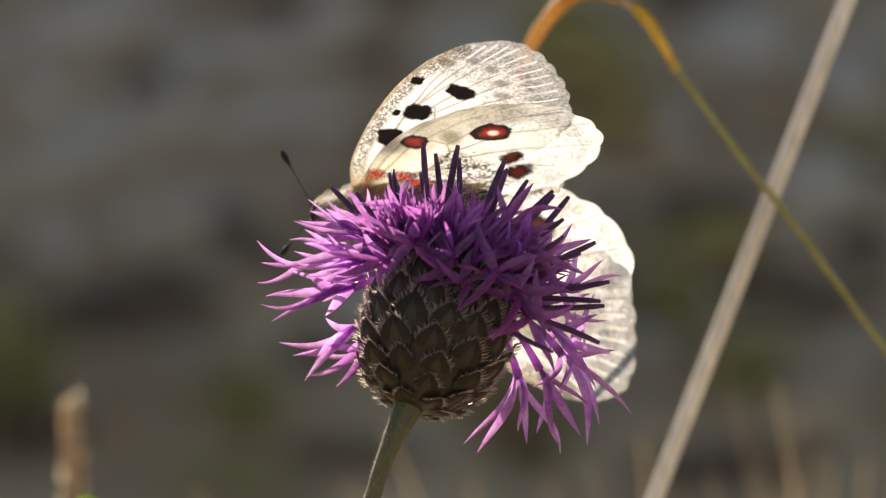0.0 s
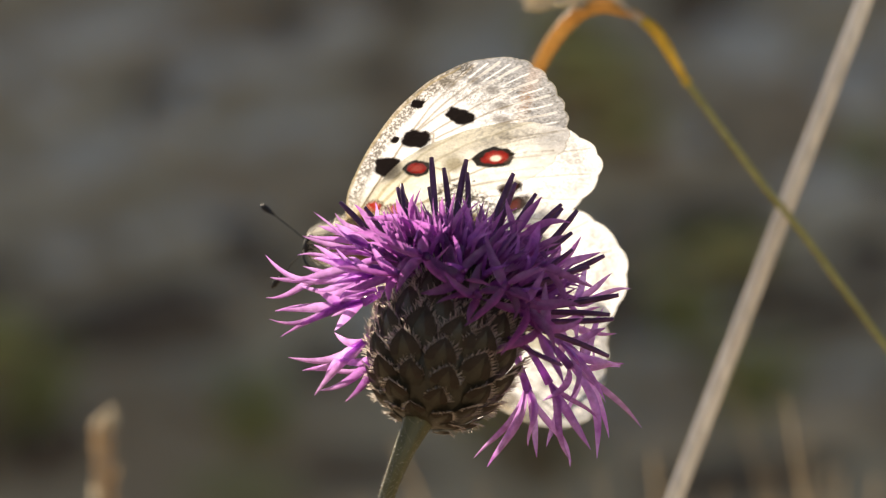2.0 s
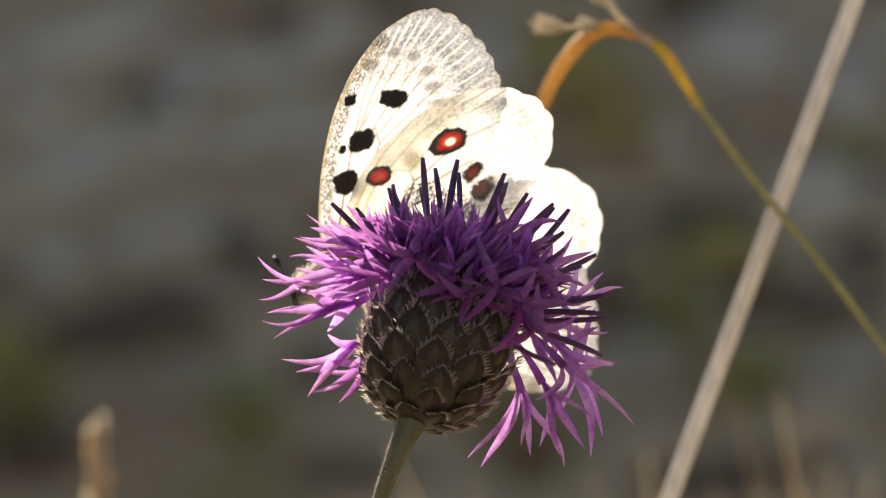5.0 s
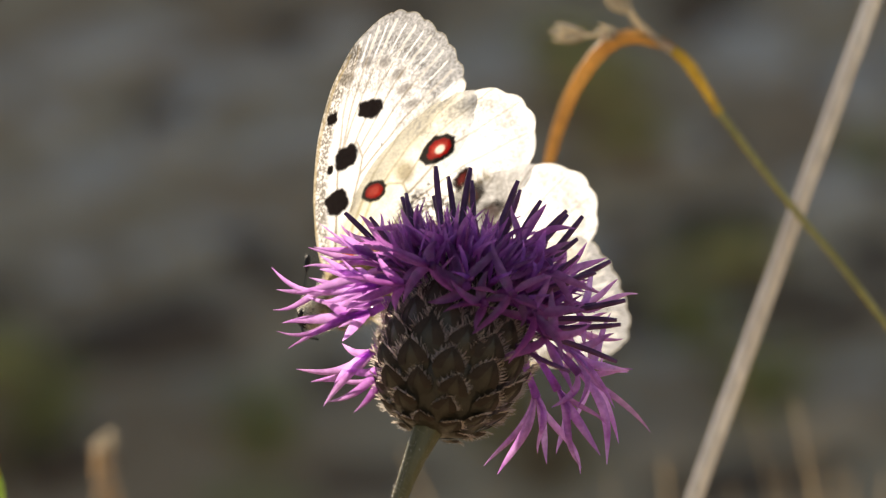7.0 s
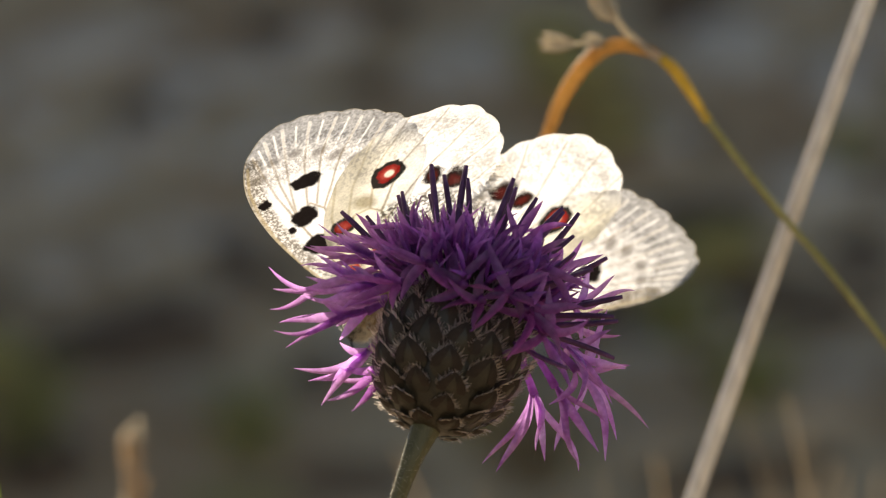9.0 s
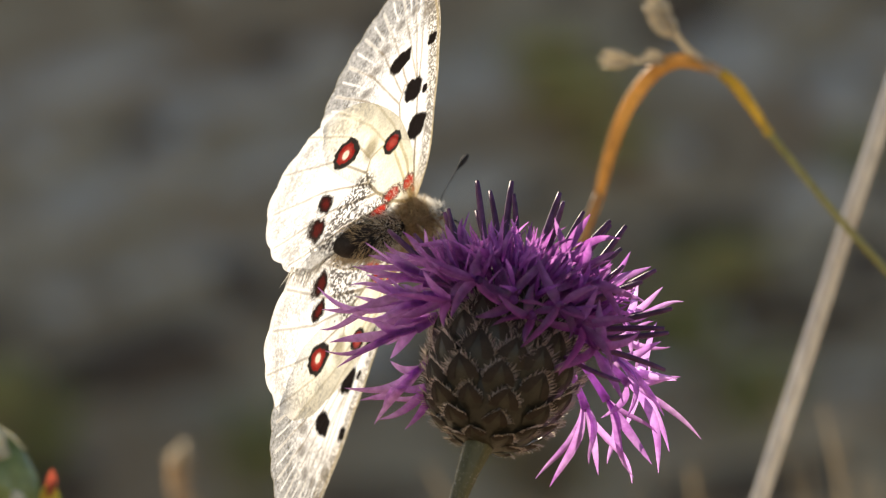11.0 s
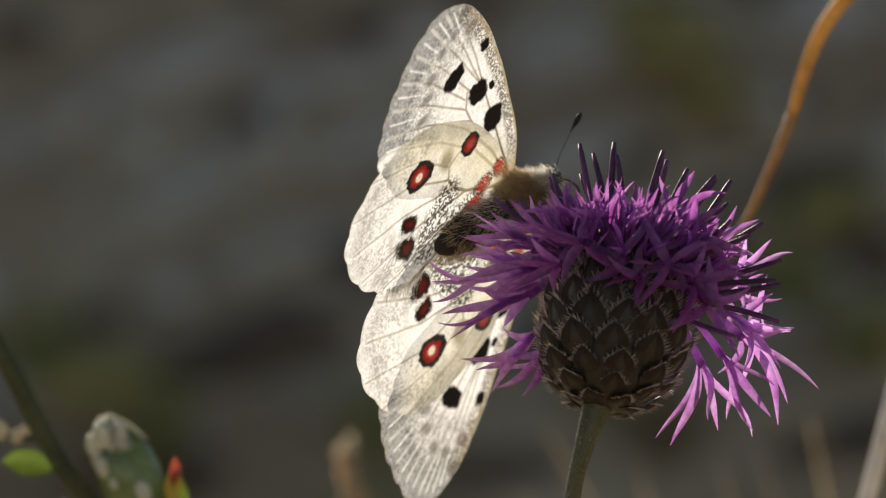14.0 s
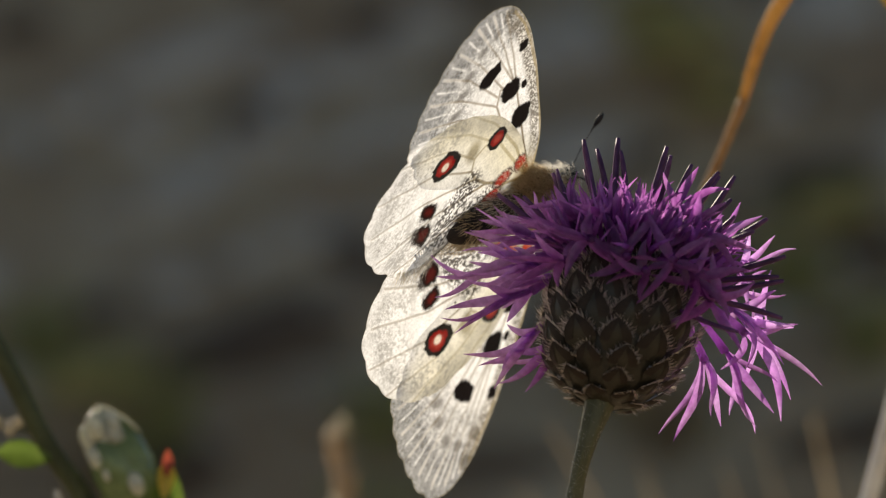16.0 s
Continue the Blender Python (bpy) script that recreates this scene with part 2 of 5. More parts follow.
def blade(bm, path, widths, normal, cup=0.25, mat=0, thick=0.0):
    """A strap-shaped lobe: three points across, cupped, two-sided with a little thickness."""
    rows = []
    n = len(path)
    nrm = Vector(normal)
    for i, p in enumerate(path):
        d = (path[min(i + 1, n - 1)] - path[max(i - 1, 0)]).normalized()
        x = d.cross(nrm)
        if x.length < 1e-6:
            x = d.cross(Vector((0.2, 1, 0.1)))
        x.normalize()
        y = x.cross(d)
        w = widths[i]
        rows.append([bm.verts.new(p - x * w), bm.verts.new(p - y * (w * cup) - y * thick), bm.verts.new(p + x * w), bm.verts.new(p - y * (w * cup) + y * thick)])
    for a, b in zip(rows, rows[1:]):
        for k in range(4):
            f = bm.faces.new((a[k], a[(k + 1) % 4], b[(k + 1) % 4], b[k]))
            f.material_index = mat
    bm.faces.new(rows[0][::-1]).material_index = mat
    bm.faces.new(rows[-1]).material_index = mat


def petal(bm, path, widths, normal, cup=0.25):
    """A thin strap-shaped lobe: one sheet, five points across, cupped."""
    rows = []
    n = len(path)
    nrm = Vector(normal)
    for i, p in enumerate(path):
        d = (path[min(i + 1, n - 1)] - path[max(i - 1, 0)]).normalized()
        x = d.cross(nrm)
        if x.length < 1e-6:
            x = d.cross(Vector((0.2, 1, 0.1)))
        x.normalize()
        y = x.cross(d)
        rows.append([bm.verts.new(p + x * (widths[i] * q) + y * (widths[i] * cup * (q * q - 0.6))) for q in (-1, -0.5, 0, 0.5, 1)])
    for a, b in zip(rows, rows[1:]):
        for k in range(4):
            bm.faces.new((a[k], a[k + 1], b[k + 1], b[k]))


def revolve(bm, profile, seg=32, axis=Matrix.Identity(4), mat=0):
    """Rings from (radius, height) pairs, closed at both ends."""
    rings = [[bm.verts.new(axis @ Vector((r * math.cos(2 * math.pi * k / seg), r * math.sin(2 * math.pi * k / seg), h))) for k in range(seg)] for r, h in profile]
    for a, b in zip(rings, rings[1:]):
        for k in range(seg):
            bm.faces.new((a[k], a[(k + 1) % seg], b[(k + 1) % seg], b[k])).material_index = mat
    bm.faces.new(rings[0][::-1]).material_index = mat
    bm.faces.new(rings[-1]).material_index = mat


def frame_to(z, x_hint=(0, 0, 1)):
    """Rotation whose Z is z, X as near x_hint as may be."""
    z = Vector(z).normalized()
    x = Vector(x_hint) - z * Vector(x_hint).dot(z)
    if x.length < 1e-5:
        x = Vector((1, 0, 0)) - z * z.x
    x.normalize()
    y = z.cross(x)
    return Matrix((x, y, z)).transposed().to_4x4()


# ---- ground: one sheet, level at the plants, rising as a stony bank behind, on to the far slope ----
def ground_z(x, y):
    rise = 0.5 * (y - 2.09 + math.sqrt((y - 2.09) ** 2 + 0.02))
    z = 0.80 * min(rise, 1.4) + 0.16 * max(0.0, min(rise - 1.4, 60)) + 0.05 * max(0.0, rise - 61.4)
    z += 0.006 * noise.noise((x * 3.1, y * 3.1, 0.4)) * min(1, 0.3 + rise) + 0.25 * noise.noise((x * 0.3, y * 0.3, 2.4)) * min(1, rise * 0.2)
    return z


def steps(lo, near_lo, near_hi, hi, fine, n):
    a = list(np.linspace(near_lo, near_hi, fine))
    left = [near_lo - (near_lo - lo) * (i / n) ** 3 for i in range(n, 0, -1)]
    right = [near_hi + (hi - near_hi) * (i / n) ** 3 for i in range(1, n + 1)]
    return left + a + right


bm = bmesh.new()
gx, gy = steps(-900, -1.2, 1.2, 900, 90, 26), steps(-900, -1.0, 3.6, 900, 150, 26)
grid = [[bm.verts.new((x, y, ground_z(x, y))) for x in gx] for y in gy]
for j in range(len(gy) - 1):
    for i in range(len(gx) - 1):
        bm.faces.new((grid[j][i], grid[j][i + 1], grid[j + 1][i + 1], grid[j + 1][i]))
ground = part("ground", bm, M_SOIL, None)
tagged(ground, "brown stony soil of a dry alpine bank", "ground", kind="structure")


def rock(x, y, w, d, h, turn=0.0, sink=0.35, seed=0, lean=0.0, spin=0.0, square=0.62, material=M_ROCK, label="weathered grey boulder bedded in the bank"):
    bm = bmesh.new()
    bmesh.ops.create_icosphere(bm, subdivisions=3 if w > 0.08 else 2, radius=1.0)
    off = Vector((seed * 7.3, seed * 3.1, seed * 1.7))
    for v in bm.verts:
        c = v.co.copy()
        q = Vector([math.copysign(abs(a) ** square, a) for a in c])
        k = 1 + 0.22 * noise.noise(c * 1.3 + off) + 0.09 * noise.noise(c * 3.7 + off) + 0.03 * noise.noise(c * 11 + off)
        v.co = pose(0, 0, 0, 0, 0, spin) @ (Vector((q.x * w / 2, q.y * d / 2, q.z * h / 2)) * k)
    ob = part("rock", bm, material, None)
    ob.matrix_basis = pose(x, y, ground_z(x, y) + h * (0.5 - sink), lean, 0, turn)
    return tagged(ob, label, "rock", group="rocks of the bank")


rnd = random.Random(21)
# beds of rock in the bank: place, width, depth along the slope, dip
GREY_BEDS = (
    (-0.236, 2.698, 0.162, 0.037, 12), (-0.105, 2.714, 0.100, 0.031, 10), (-0.239, 2.806, 0.131, 0.044, 5), (-0.139, 2.778, 0.130, 0.038, 0), (-0.072, 2.809, 0.060, 0.038, 0), (0.212, 2.791, 0.079, 0.076, 0),
    (0.284, 2.754, 0.055, 0.075, 0), (0.257, 2.664, 0.069, 0.049, 0), (0.164, 2.709, 0.062, 0.037, 0), (-0.160, 2.633, 0.098, 0.024, 8), (0.038, 2.782, 0.102, 0.057, 0), (0.018, 2.681, 0.099, 0.049, 5),
)
TAN_BEDS = (
    (-0.103, 2.491, 0.108, 0.023, 8), (-0.228, 2.522, 0.058, 0.023, 5), (0.233, 2.495, 0.120, 0.035, -8), (0.144, 2.518, 0.066, 0.026, -5), (-0.135, 2.474, 0.093, 0.017, 5),
    (-0.271, 2.759, 0.067, 0.031, 0), (-0.104, 2.667, 0.084, 0.024, 5), (-0.262, 2.634, 0.076, 0.036, 5), (-0.021, 2.827, 0.120, 0.019, 0),
)
# darkest beds, laid along the dark brown bands of the bank
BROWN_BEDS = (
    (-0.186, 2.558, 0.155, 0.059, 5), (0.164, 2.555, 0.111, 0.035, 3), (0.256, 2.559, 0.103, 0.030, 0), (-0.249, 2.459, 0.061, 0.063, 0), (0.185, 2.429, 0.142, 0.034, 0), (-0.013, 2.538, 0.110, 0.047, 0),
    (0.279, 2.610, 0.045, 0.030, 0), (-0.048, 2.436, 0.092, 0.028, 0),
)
# more dark beds, to the right of the flower
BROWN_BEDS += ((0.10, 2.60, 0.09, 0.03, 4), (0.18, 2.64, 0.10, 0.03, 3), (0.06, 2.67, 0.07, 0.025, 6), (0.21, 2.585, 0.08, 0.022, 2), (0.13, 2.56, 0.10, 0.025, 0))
MOSSY_BEDS = (
    (0.148, 2.614, 0.075, 0.030, 3), (-0.126, 2.421, 0.081, 0.028, 0), (0.287, 2.703, 0.042, 0.043, 0), (0.069, 2.457, 0.071, 0.029, 0),
)
BEDS = ((GREY_BEDS, M_ROCK, "pale grey rock bed showing in the bank"), (TAN_BEDS, M_TANROCK, "tan rock bed low in the bank"), (BROWN_BEDS, M_BROWNROCK, "dark brown rock bed in the bank"), (MOSSY_BEDS, M_MOSSROCK, "olive mossy rock bed in the bank"))
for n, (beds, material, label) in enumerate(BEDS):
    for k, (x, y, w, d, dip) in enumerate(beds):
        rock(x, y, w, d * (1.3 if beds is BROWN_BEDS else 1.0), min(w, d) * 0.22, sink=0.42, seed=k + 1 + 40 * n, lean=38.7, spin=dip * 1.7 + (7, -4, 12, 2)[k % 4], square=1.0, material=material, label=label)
# the same beds go on to both sides
for k in range(36):
    x, y = rnd.choice((rnd.uniform(-0.66, -0.33), rnd.uniform(0.34, 0.50))), rnd.uniform(2.42, 2.95)
    w, d = rnd.uniform(0.07, 0.16), rnd.uniform(0.022, 0.05)
    beds, material, label = BEDS[(0, 2, 0, 2, 1, 3)[k % 6]]
    rock(x, y, w, d, d * 0.22, sink=0.42, seed=k + 161, lean=38.7, spin=rnd.uniform(-8, 22), square=0.95, material=material, label=label)
for k in range(240):
    x, y = rnd.uniform(-0.60, 0.48), rnd.uniform(2.50, 3.00)
    w = rnd.uniform(0.018, 0.052)
    rock(x, y, w, w * rnd.uniform(0.7, 1.0), w * rnd.uniform(0.14, 0.26), turn=rnd.uniform(-60, 60), sink=rnd.uniform(0.34, 0.5), seed=k + 201, lean=rnd.uniform(32, 44), material=(M_ROCK, M_BROWNROCK, M_TANROCK)[k % 3], label=("small grey stone in the soil of the bank", "small brown stone in the soil of the bank", "small tan stone in the soil of the bank")[k % 3])
# stones in the soil under the ledge
for k, (x, y, w) in enumerate(((0.23, 2.489, 0.10), (0.12, 2.468, 0.07), (-0.13, 2.499, 0.09), (-0.23, 2.484, 0.06), (-0.40, 2.515, 0.09), (0.33, 2.515, 0.08), (0.02, 2.484, 0.06), (-0.31, 2.452, 0.05), (0.40, 2.468, 0.07))):
    rock(x, y, w, w * 0.7, w * 0.13, turn=rnd.uniform(-30, 30), sink=0.55, seed=k + 101, lean=38, material=M_TANROCK, label="tan stone bedded in the brown soil")


def cushion(x, y, z, r, seed, material, label):
    """A moss or cushion plant: a low dome of many small upright leaves."""
    rnd = random.Random(seed)
    bm = bmesh.new()
    for i in range(420):
        a, q = rnd.uniform(0, 2 * math.pi), math.sqrt(rnd.random()) * r
        base = Vector((q * math.cos(a), q * math.sin(a), 0.55 * math.sqrt(max(0, r * r - q * q)) - 0.25 * r))
        d = Vector((rnd.gauss(0, 0.5) + base.x / r, rnd.gauss(0, 0.5) + base.y / r, 1)).normalized()
        l = rnd.uniform(0.10, 0.22) * r
        blade(bm, [base, base + d * l * 0.5, base + d * l], [l * 0.10, l * 0.16, l * 0.02], (rnd.gauss(0, 1), rnd.gauss(0, 1), 0.3))
    revolve(bm, [(r * c, 0.5 * r * s - 0.3 * r) for c, s in ((0.98, 0.0), (0.9, 0.4), (0.7, 0.7), (0.4, 0.92), (0.05, 1.0))], 16)
    ob = part("moss_cushion", bm, material, None)
    ob.matrix_basis = pose(x, y, z)
    return tagged(ob, label, "moss", group="cushions on the bank")


for x, y, r, s in ((0.105, 2.757, 0.036, 1), (0.085, 2.793, 0.03, 2), (0.125, 2.709, 0.028, 5), (-0.30, 2.536, 0.04, 3), (0.19, 2.604, 0.03, 6)):
    cushion(x, y - 0.02, ground_z(x, y) + 0.012, r, s, M_MOSS, "yellow-green moss cushion among the grey rocks")


def tuft(x, y, n, height, seed, material, label, lean=(0, 0)):
    rnd = random.Random(seed)
    bm = bmesh.new()
    spread = 0.45 if y < 1 else 1.0
    for i in range(n):
        a = rnd.uniform(0, 2 * math.pi)
        q = rnd.random() * 0.02
        b = Vector((q * math.cos(a), q * math.sin(a), -0.01))
        l = height * rnd.uniform(0.5, 1.0)
        out = Vector((math.cos(a) * rnd.uniform(0.1, 0.7) * spread + lean[0], math.sin(a) * rnd.uniform(0.1, 0.7) * spread + lean[1], 0))
        pts = [b + out * (l * 0.5 * t * t) + Vector((0, 0, l * t * (1 - 0.25 * t))) for t in (0, 0.25, 0.5, 0.75, 1)]
        w = rnd.uniform(0.0007, 0.0014) * (1 + (y < 1))
        petal(bm, pts, [w, w, w * 0.9, w * 0.6, w * 0.1], (math.cos(a + 1.2), math.sin(a + 1.2), 0.2), cup=0.4)
    ob = part("grass_tuft", bm, material, None)
    ob.matrix_basis = pose(x, y, ground_z(x, y))
    return tagged(ob, label, "grass", group="grass tufts of the bank", kind="stuff")


for i, (x, y, n, h, mt) in enumerate(((0.070, 0.42, 220, 0.525, 0), (0.028, 0.42, 160, 0.51, 0), (0.114, 0.40, 70, 0.54, 0), (-0.26, 2.473, 90, 0.11, 1), (-0.12, 2.463, 90, 0.09, 1),
                                      (0.03, 2.473, 90, 0.10, 1), (0.2, 2.484, 90, 0.09, 1), (-0.4, 2.489, 80, 0.12, 0), (0.36, 2.473, 80, 0.14, 0), (-0.34, 2.567, 70, 0.09, 1),
                                      (-0.3, 2.436, 80, 0.12, 0), (0.06, 2.431, 80, 0.11, 0), (0.16, 2.547, 80, 0.08, 1), (0.42, 2.567, 80, 0.12, 1))):
    tuft(x, y, n, h, 40 + i, (M_DRYGRASS, M_GREENGRASS)[mt], ("dry straw-coloured grass tuft on the bank", "low green grass tuft among the rocks")[mt])


# ---- the knapweed ----
JOINT = Vector((0.0018, -0.0040, 0.4000))
AXIS = Vector((0.272, 0.326, 0.905)).normalized()
HEAD = Matrix.Translation(JOINT) @ frame_to(AXIS, (1, 0, 0))
MOUTH = JOINT + AXIS * 0.0212
knapweed = thing("knapweed", "purple greater knapweed flower on a ribbed green stem", "flower")

bm = bmesh.new()
stem_path = smooth_path([(-0.030, 0.000, -0.02), (-0.028, 0.000, 0.12), (-0.016, -0.002, 0.28), (-0.0090, -0.0045, 0.365), (-0.0042, -0.0055, 0.3860), (-0.0012, -0.0055, 0.3950), JOINT + AXIS * 0.004], 60)
srad = [0.00116 + 0.00004 * math.sin(i * 1.3) for i in range(44)] + [0.00116 + 0.00165 * (i / 15) ** 1.8 for i in range(16)]
for ring_i, ring in enumerate(tube(bm, stem_path, srad, seg=24)):
    for k, v in enumerate(ring):
        c = stem_path[ring_i]
        v.co = c + (v.co - c) * (1.06 if k % 3 == 0 else 0.96)
stem = part("stem", bm, M_STEM, knapweed, "ribbed grey-green stem")
rnd = random.Random(77)
bm = bmesh.new()
for i in range(1500):
    s = 34 + 25 * rnd.random()
    j = int(s)
    c = stem_path[j].lerp(stem_path[min(j + 1, 59)], s - j)
    a = rnd.uniform(0, 2 * math.pi)
    o = Vector((math.cos(a), math.sin(a), rnd.gauss(0.2, 0.4))).normalized()
    b = c + o * (srad[j] * 0.95)
    l = rnd.uniform(0.2, 0.55) * MM
    petal(bm, [b, b + o * l * 0.6, b + o * l + Vector((0, 0, 0.1 * MM))], [0.022 * MM, 0.018 * MM, 0.005 * MM], (rnd.gauss(0, 1), rnd.gauss(0, 1), rnd.gauss(0, 1)), 0.0)
tagged(part("stem_hair", bm, M_PALEFUR, stem, "short pale down of the stem"), kind="stuff")

# receptacle under the bracts: an egg of 22 mm
RADIAL, LONG = 0.0098, 0.0122


def egg(theta):
    """Radius and height along the axis at angle theta from the base pole."""
    return RADIAL * math.sin(theta) ** 0.84, LONG * (1 - math.cos(theta))


bm = bmesh.new()
revolve(bm, [egg(0.12 + i * 0.115) for i in range(21)], 40, HEAD)
involucre = part("involucre", bm, M_BRACT, knapweed, "dark egg-shaped involucre covered in fringed bracts")


def mesh_of(name, bm, material):
    me = bpy.data.meshes.new(name)
    bm.to_mesh(me)
    bm.free()
    me.materials.append(material)
    me.polygons.foreach_set("use_smooth", [True] * len(me.polygons))
    return me


def bract_mesh(seed):
    """One bract: domed grey-green scale, a black-brown chevron at its tip and a comb of bristles. Lies in XY, tip to +Y, outside +Z."""
    rnd = random.Random(seed)
    w, l = 2.45 * MM, 5.1 * MM
    prof = [(0.0, 0.70), (0.25, 0.98), (0.48, 1.0), (0.66, 0.80), (0.82, 0.50), (0.93, 0.24), (1.0, 0.04)]
    high = lambda t, s: 0.35 * MM + 0.62 * MM * math.sin(t * 2.6) - 0.60 * MM * s * s
    bm = bmesh.new()
    rows = [[bm.verts.new((sx * w * k, t * l, high(t, sx * k))) for sx in (-1, -0.6, -0.2, 0.2, 0.6, 1)] for t, k in prof]
    for a, b in zip(rows, rows[1:]):
        for k in range(5):
            bm.faces.new((a[k], a[k + 1], b[k + 1], b[k]))
    body = mesh_of("bract", bm, M_BRACT)
    # bristles of the comb
    bm = bmesh.new()
    for sgn in (-1, 1):
        for i in range(15):
            t = 0.40 + 0.60 * (i / 14) ** 0.85
            k = np.interp(t, [p[0] for p in prof], [p[1] for p in prof])
            base = Vector((sgn * w * k * 0.97, t * l, high(t, k) + 0.05 * MM))
            d = Vector((sgn * (1.15 - 0.85 * t) + rnd.gauss(0, 0.12), 0.45 + 0.6 * t + rnd.gauss(0, 0.1), 0.85 + rnd.gauss(0, 0.3))).normalized()
            ln = rnd.uniform(0.8, 1.45) * MM
            petal(bm, [base - d * 0.2 * MM, base + d * ln * 0.5 + Vector((0, 0, 0.06 * MM)), base + d * ln + Vector((rnd.gauss(0, 0.15), rnd.gauss(0, 0.15), 0)) * ln], [0.085 * MM, 0.065 * MM, 0.02 * MM], (rnd.gauss(0, 1), rnd.gauss(0, 1), rnd.gauss(0, 1)), 0.0)
    comb = mesh_of("fringe", bm, M_FRINGE)
    # the dark chevron
    bm = bmesh.new()
    for sgn in (-1, 1):
        rows = []
        for i in range(9):
            t = 0.26 + 0.74 * i / 8
            k = float(np.interp(t, [p[0] for p in prof], [p[1] for p in prof]))
            inner = max(0.0, k - 0.34 - 0.30 * math.sin(math.pi * min(1, 0.15 + i / 8)) - 0.06 * rnd.random())
            rows.append([bm.verts.new((sgn * w * s, t * l + 0.02 * MM, high(t, s) + 0.07 * MM)) for s in (k * 1.02, (k + inner) / 2, inner)])
        for a, b in zip(rows, rows[1:]):
            for k in range(2):
                bm.faces.new((a[k], a[k + 1], b[k + 1], b[k]))
    return body, comb, mesh_of("rim", bm, M_RIM)


bract_meshes = [bract_mesh(s) for s in range(5)]
rnd = random.Random(5)
for row in range(9):
    th = 0.24 + row * 0.262
    r, h = egg(th)
    n = max(7, round(2 * math.pi * r / (4.7 * MM)))
    for k in range(n):
        a = 2 * math.pi * (k + 0.5 * (row % 2)) / n + rnd.gauss(0, 0.035)
        r2, h2 = egg(th + 0.05)
        tang = Vector(((r2 - r) * math.cos(a), (r2 - r) * math.sin(a), h2 - h)).normalized()
        outw = Vector((math.cos(a), math.sin(a), 0))
        nrm = (outw - tang * outw.dot(tang)).normalized()
        m = Matrix((tang.cross(nrm), tang, nrm)).transposed().to_4x4()
        size = 0.66 + 0.11 * min(row, 4) + rnd.gauss(0, 0.03)
        pair = bract_meshes[rnd.randrange(5)]
        ob = share("bract", pair[0], involucre, HEAD @ Matrix.Translation((r * math.cos(a), r * math.sin(a), h)) @ m @ pose(0, 0, 0, rnd.gauss(2, 2.5) - max(0, 8 - 4 * row), rnd.gauss(0, 4), rnd.gauss(0, 5)) @ Matrix.Scale(size, 4))
        tagged(share("fringe", pair[1], ob, Matrix.Identity(4)), kind="stuff")
        share("rim", pair[2], ob, Matrix.Identity(4))


def lobe_width(t, w):
    k = min(1, t / 0.4)
    return MM * w * (0.30 + 0.62 * k * k * (3 - 2 * k)) * (1 - t ** 3.2) + 0.03 * MM


def floret_mesh(seed, length, lobes, lobe_len, droop, spread=0.55, width=1.0):
    """A floret: thin tube along +Z that opens into long strap-shaped lobes, bending toward -X. Tube mesh and lobe meshes."""
    rnd = random.Random(seed)
    bm = bmesh.new()
    tube_len = length - lobe_len
    bend = lambda s: Vector((-droop * length * (s ** 2), 0, length * s * (1 - 0.12 * s * abs(droop))))
    path = [bend(i / 7 * tube_len / length) for i in range(8)]
    tube(bm, path, [(0.24 + 0.30 * (i / 7) ** 2) * MM for i in range(8)], seg=8)
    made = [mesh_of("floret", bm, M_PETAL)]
    root, d0 = path[-1], (path[-1] - path[-2]).normalized()
    fr = frame_to(d0, (1, 0, 0)).to_3x3()
    for k in range(lobes):
        a = 2 * math.pi * k / lobes + rnd.gauss(0, 0.25)
        side = fr @ Vector((math.cos(a), math.sin(a), 0))
        across = d0.cross(side)
        ll = lobe_len * rnd.uniform(0.7, 1.15)
        sp = spread * rnd.uniform(0.3, 1.5)
        curl, skew = rnd.gauss(0.0, 0.5), rnd.gauss(0, 0.3)
        w = width * rnd.uniform(0.8, 1.15)
        pts, wid = [], []
        for i in range(10):
            t = i / 9
            pts.append(root - d0 * 1.2 * MM + side * (0.30 * MM + ll * (sp * t * (1 - 0.35 * t) + curl * t * t * 0.4)) + across * (ll * skew * t * t) + d0 * (ll * t * (1 - 0.2 * sp * t)) + Vector((-droop, 0, 0)) * ll * 0.35 * t * t)
            wid.append(lobe_width(t, w))
        bm = bmesh.new()
        petal(bm, pts, wid, side + across * rnd.gauss(0, 0.6), cup=0.30)
        made.append(mesh_of("lobe", bm, M_PETAL))
    return made


DISC = HEAD @ Matrix.Translation((0, 0, 0.0200))


def place_floret(meshes, az, polar, r0, roll=0, name="floret", scale=1.0):
    """az: degrees round the head's axis (0 = +X of the head, 270 = -Y), polar: degrees from the axis."""
    a, p = radians(az), radians(polar)
    d = Vector((math.sin(p) * math.cos(a), math.sin(p) * math.sin(a), math.cos(p)))
    start = Vector((r0 * math.cos(a), r0 * math.sin(a), -0.0008 * polar / 40))
    up = Vector((-math.cos(p) * math.cos(a), -math.cos(p) * math.sin(a), math.sin(p)))
    m = DISC @ Matrix.Translation(start) @ frame_to(d, up) @ pose(0, 0, 0, 0, 0, roll) @ Matrix.Scale(scale, 4)
    ob = share(name, meshes[0], knapweed, m)
    for me in meshes[1:]:
        share("lobe", me, ob, Matrix.Identity(4))
    return ob


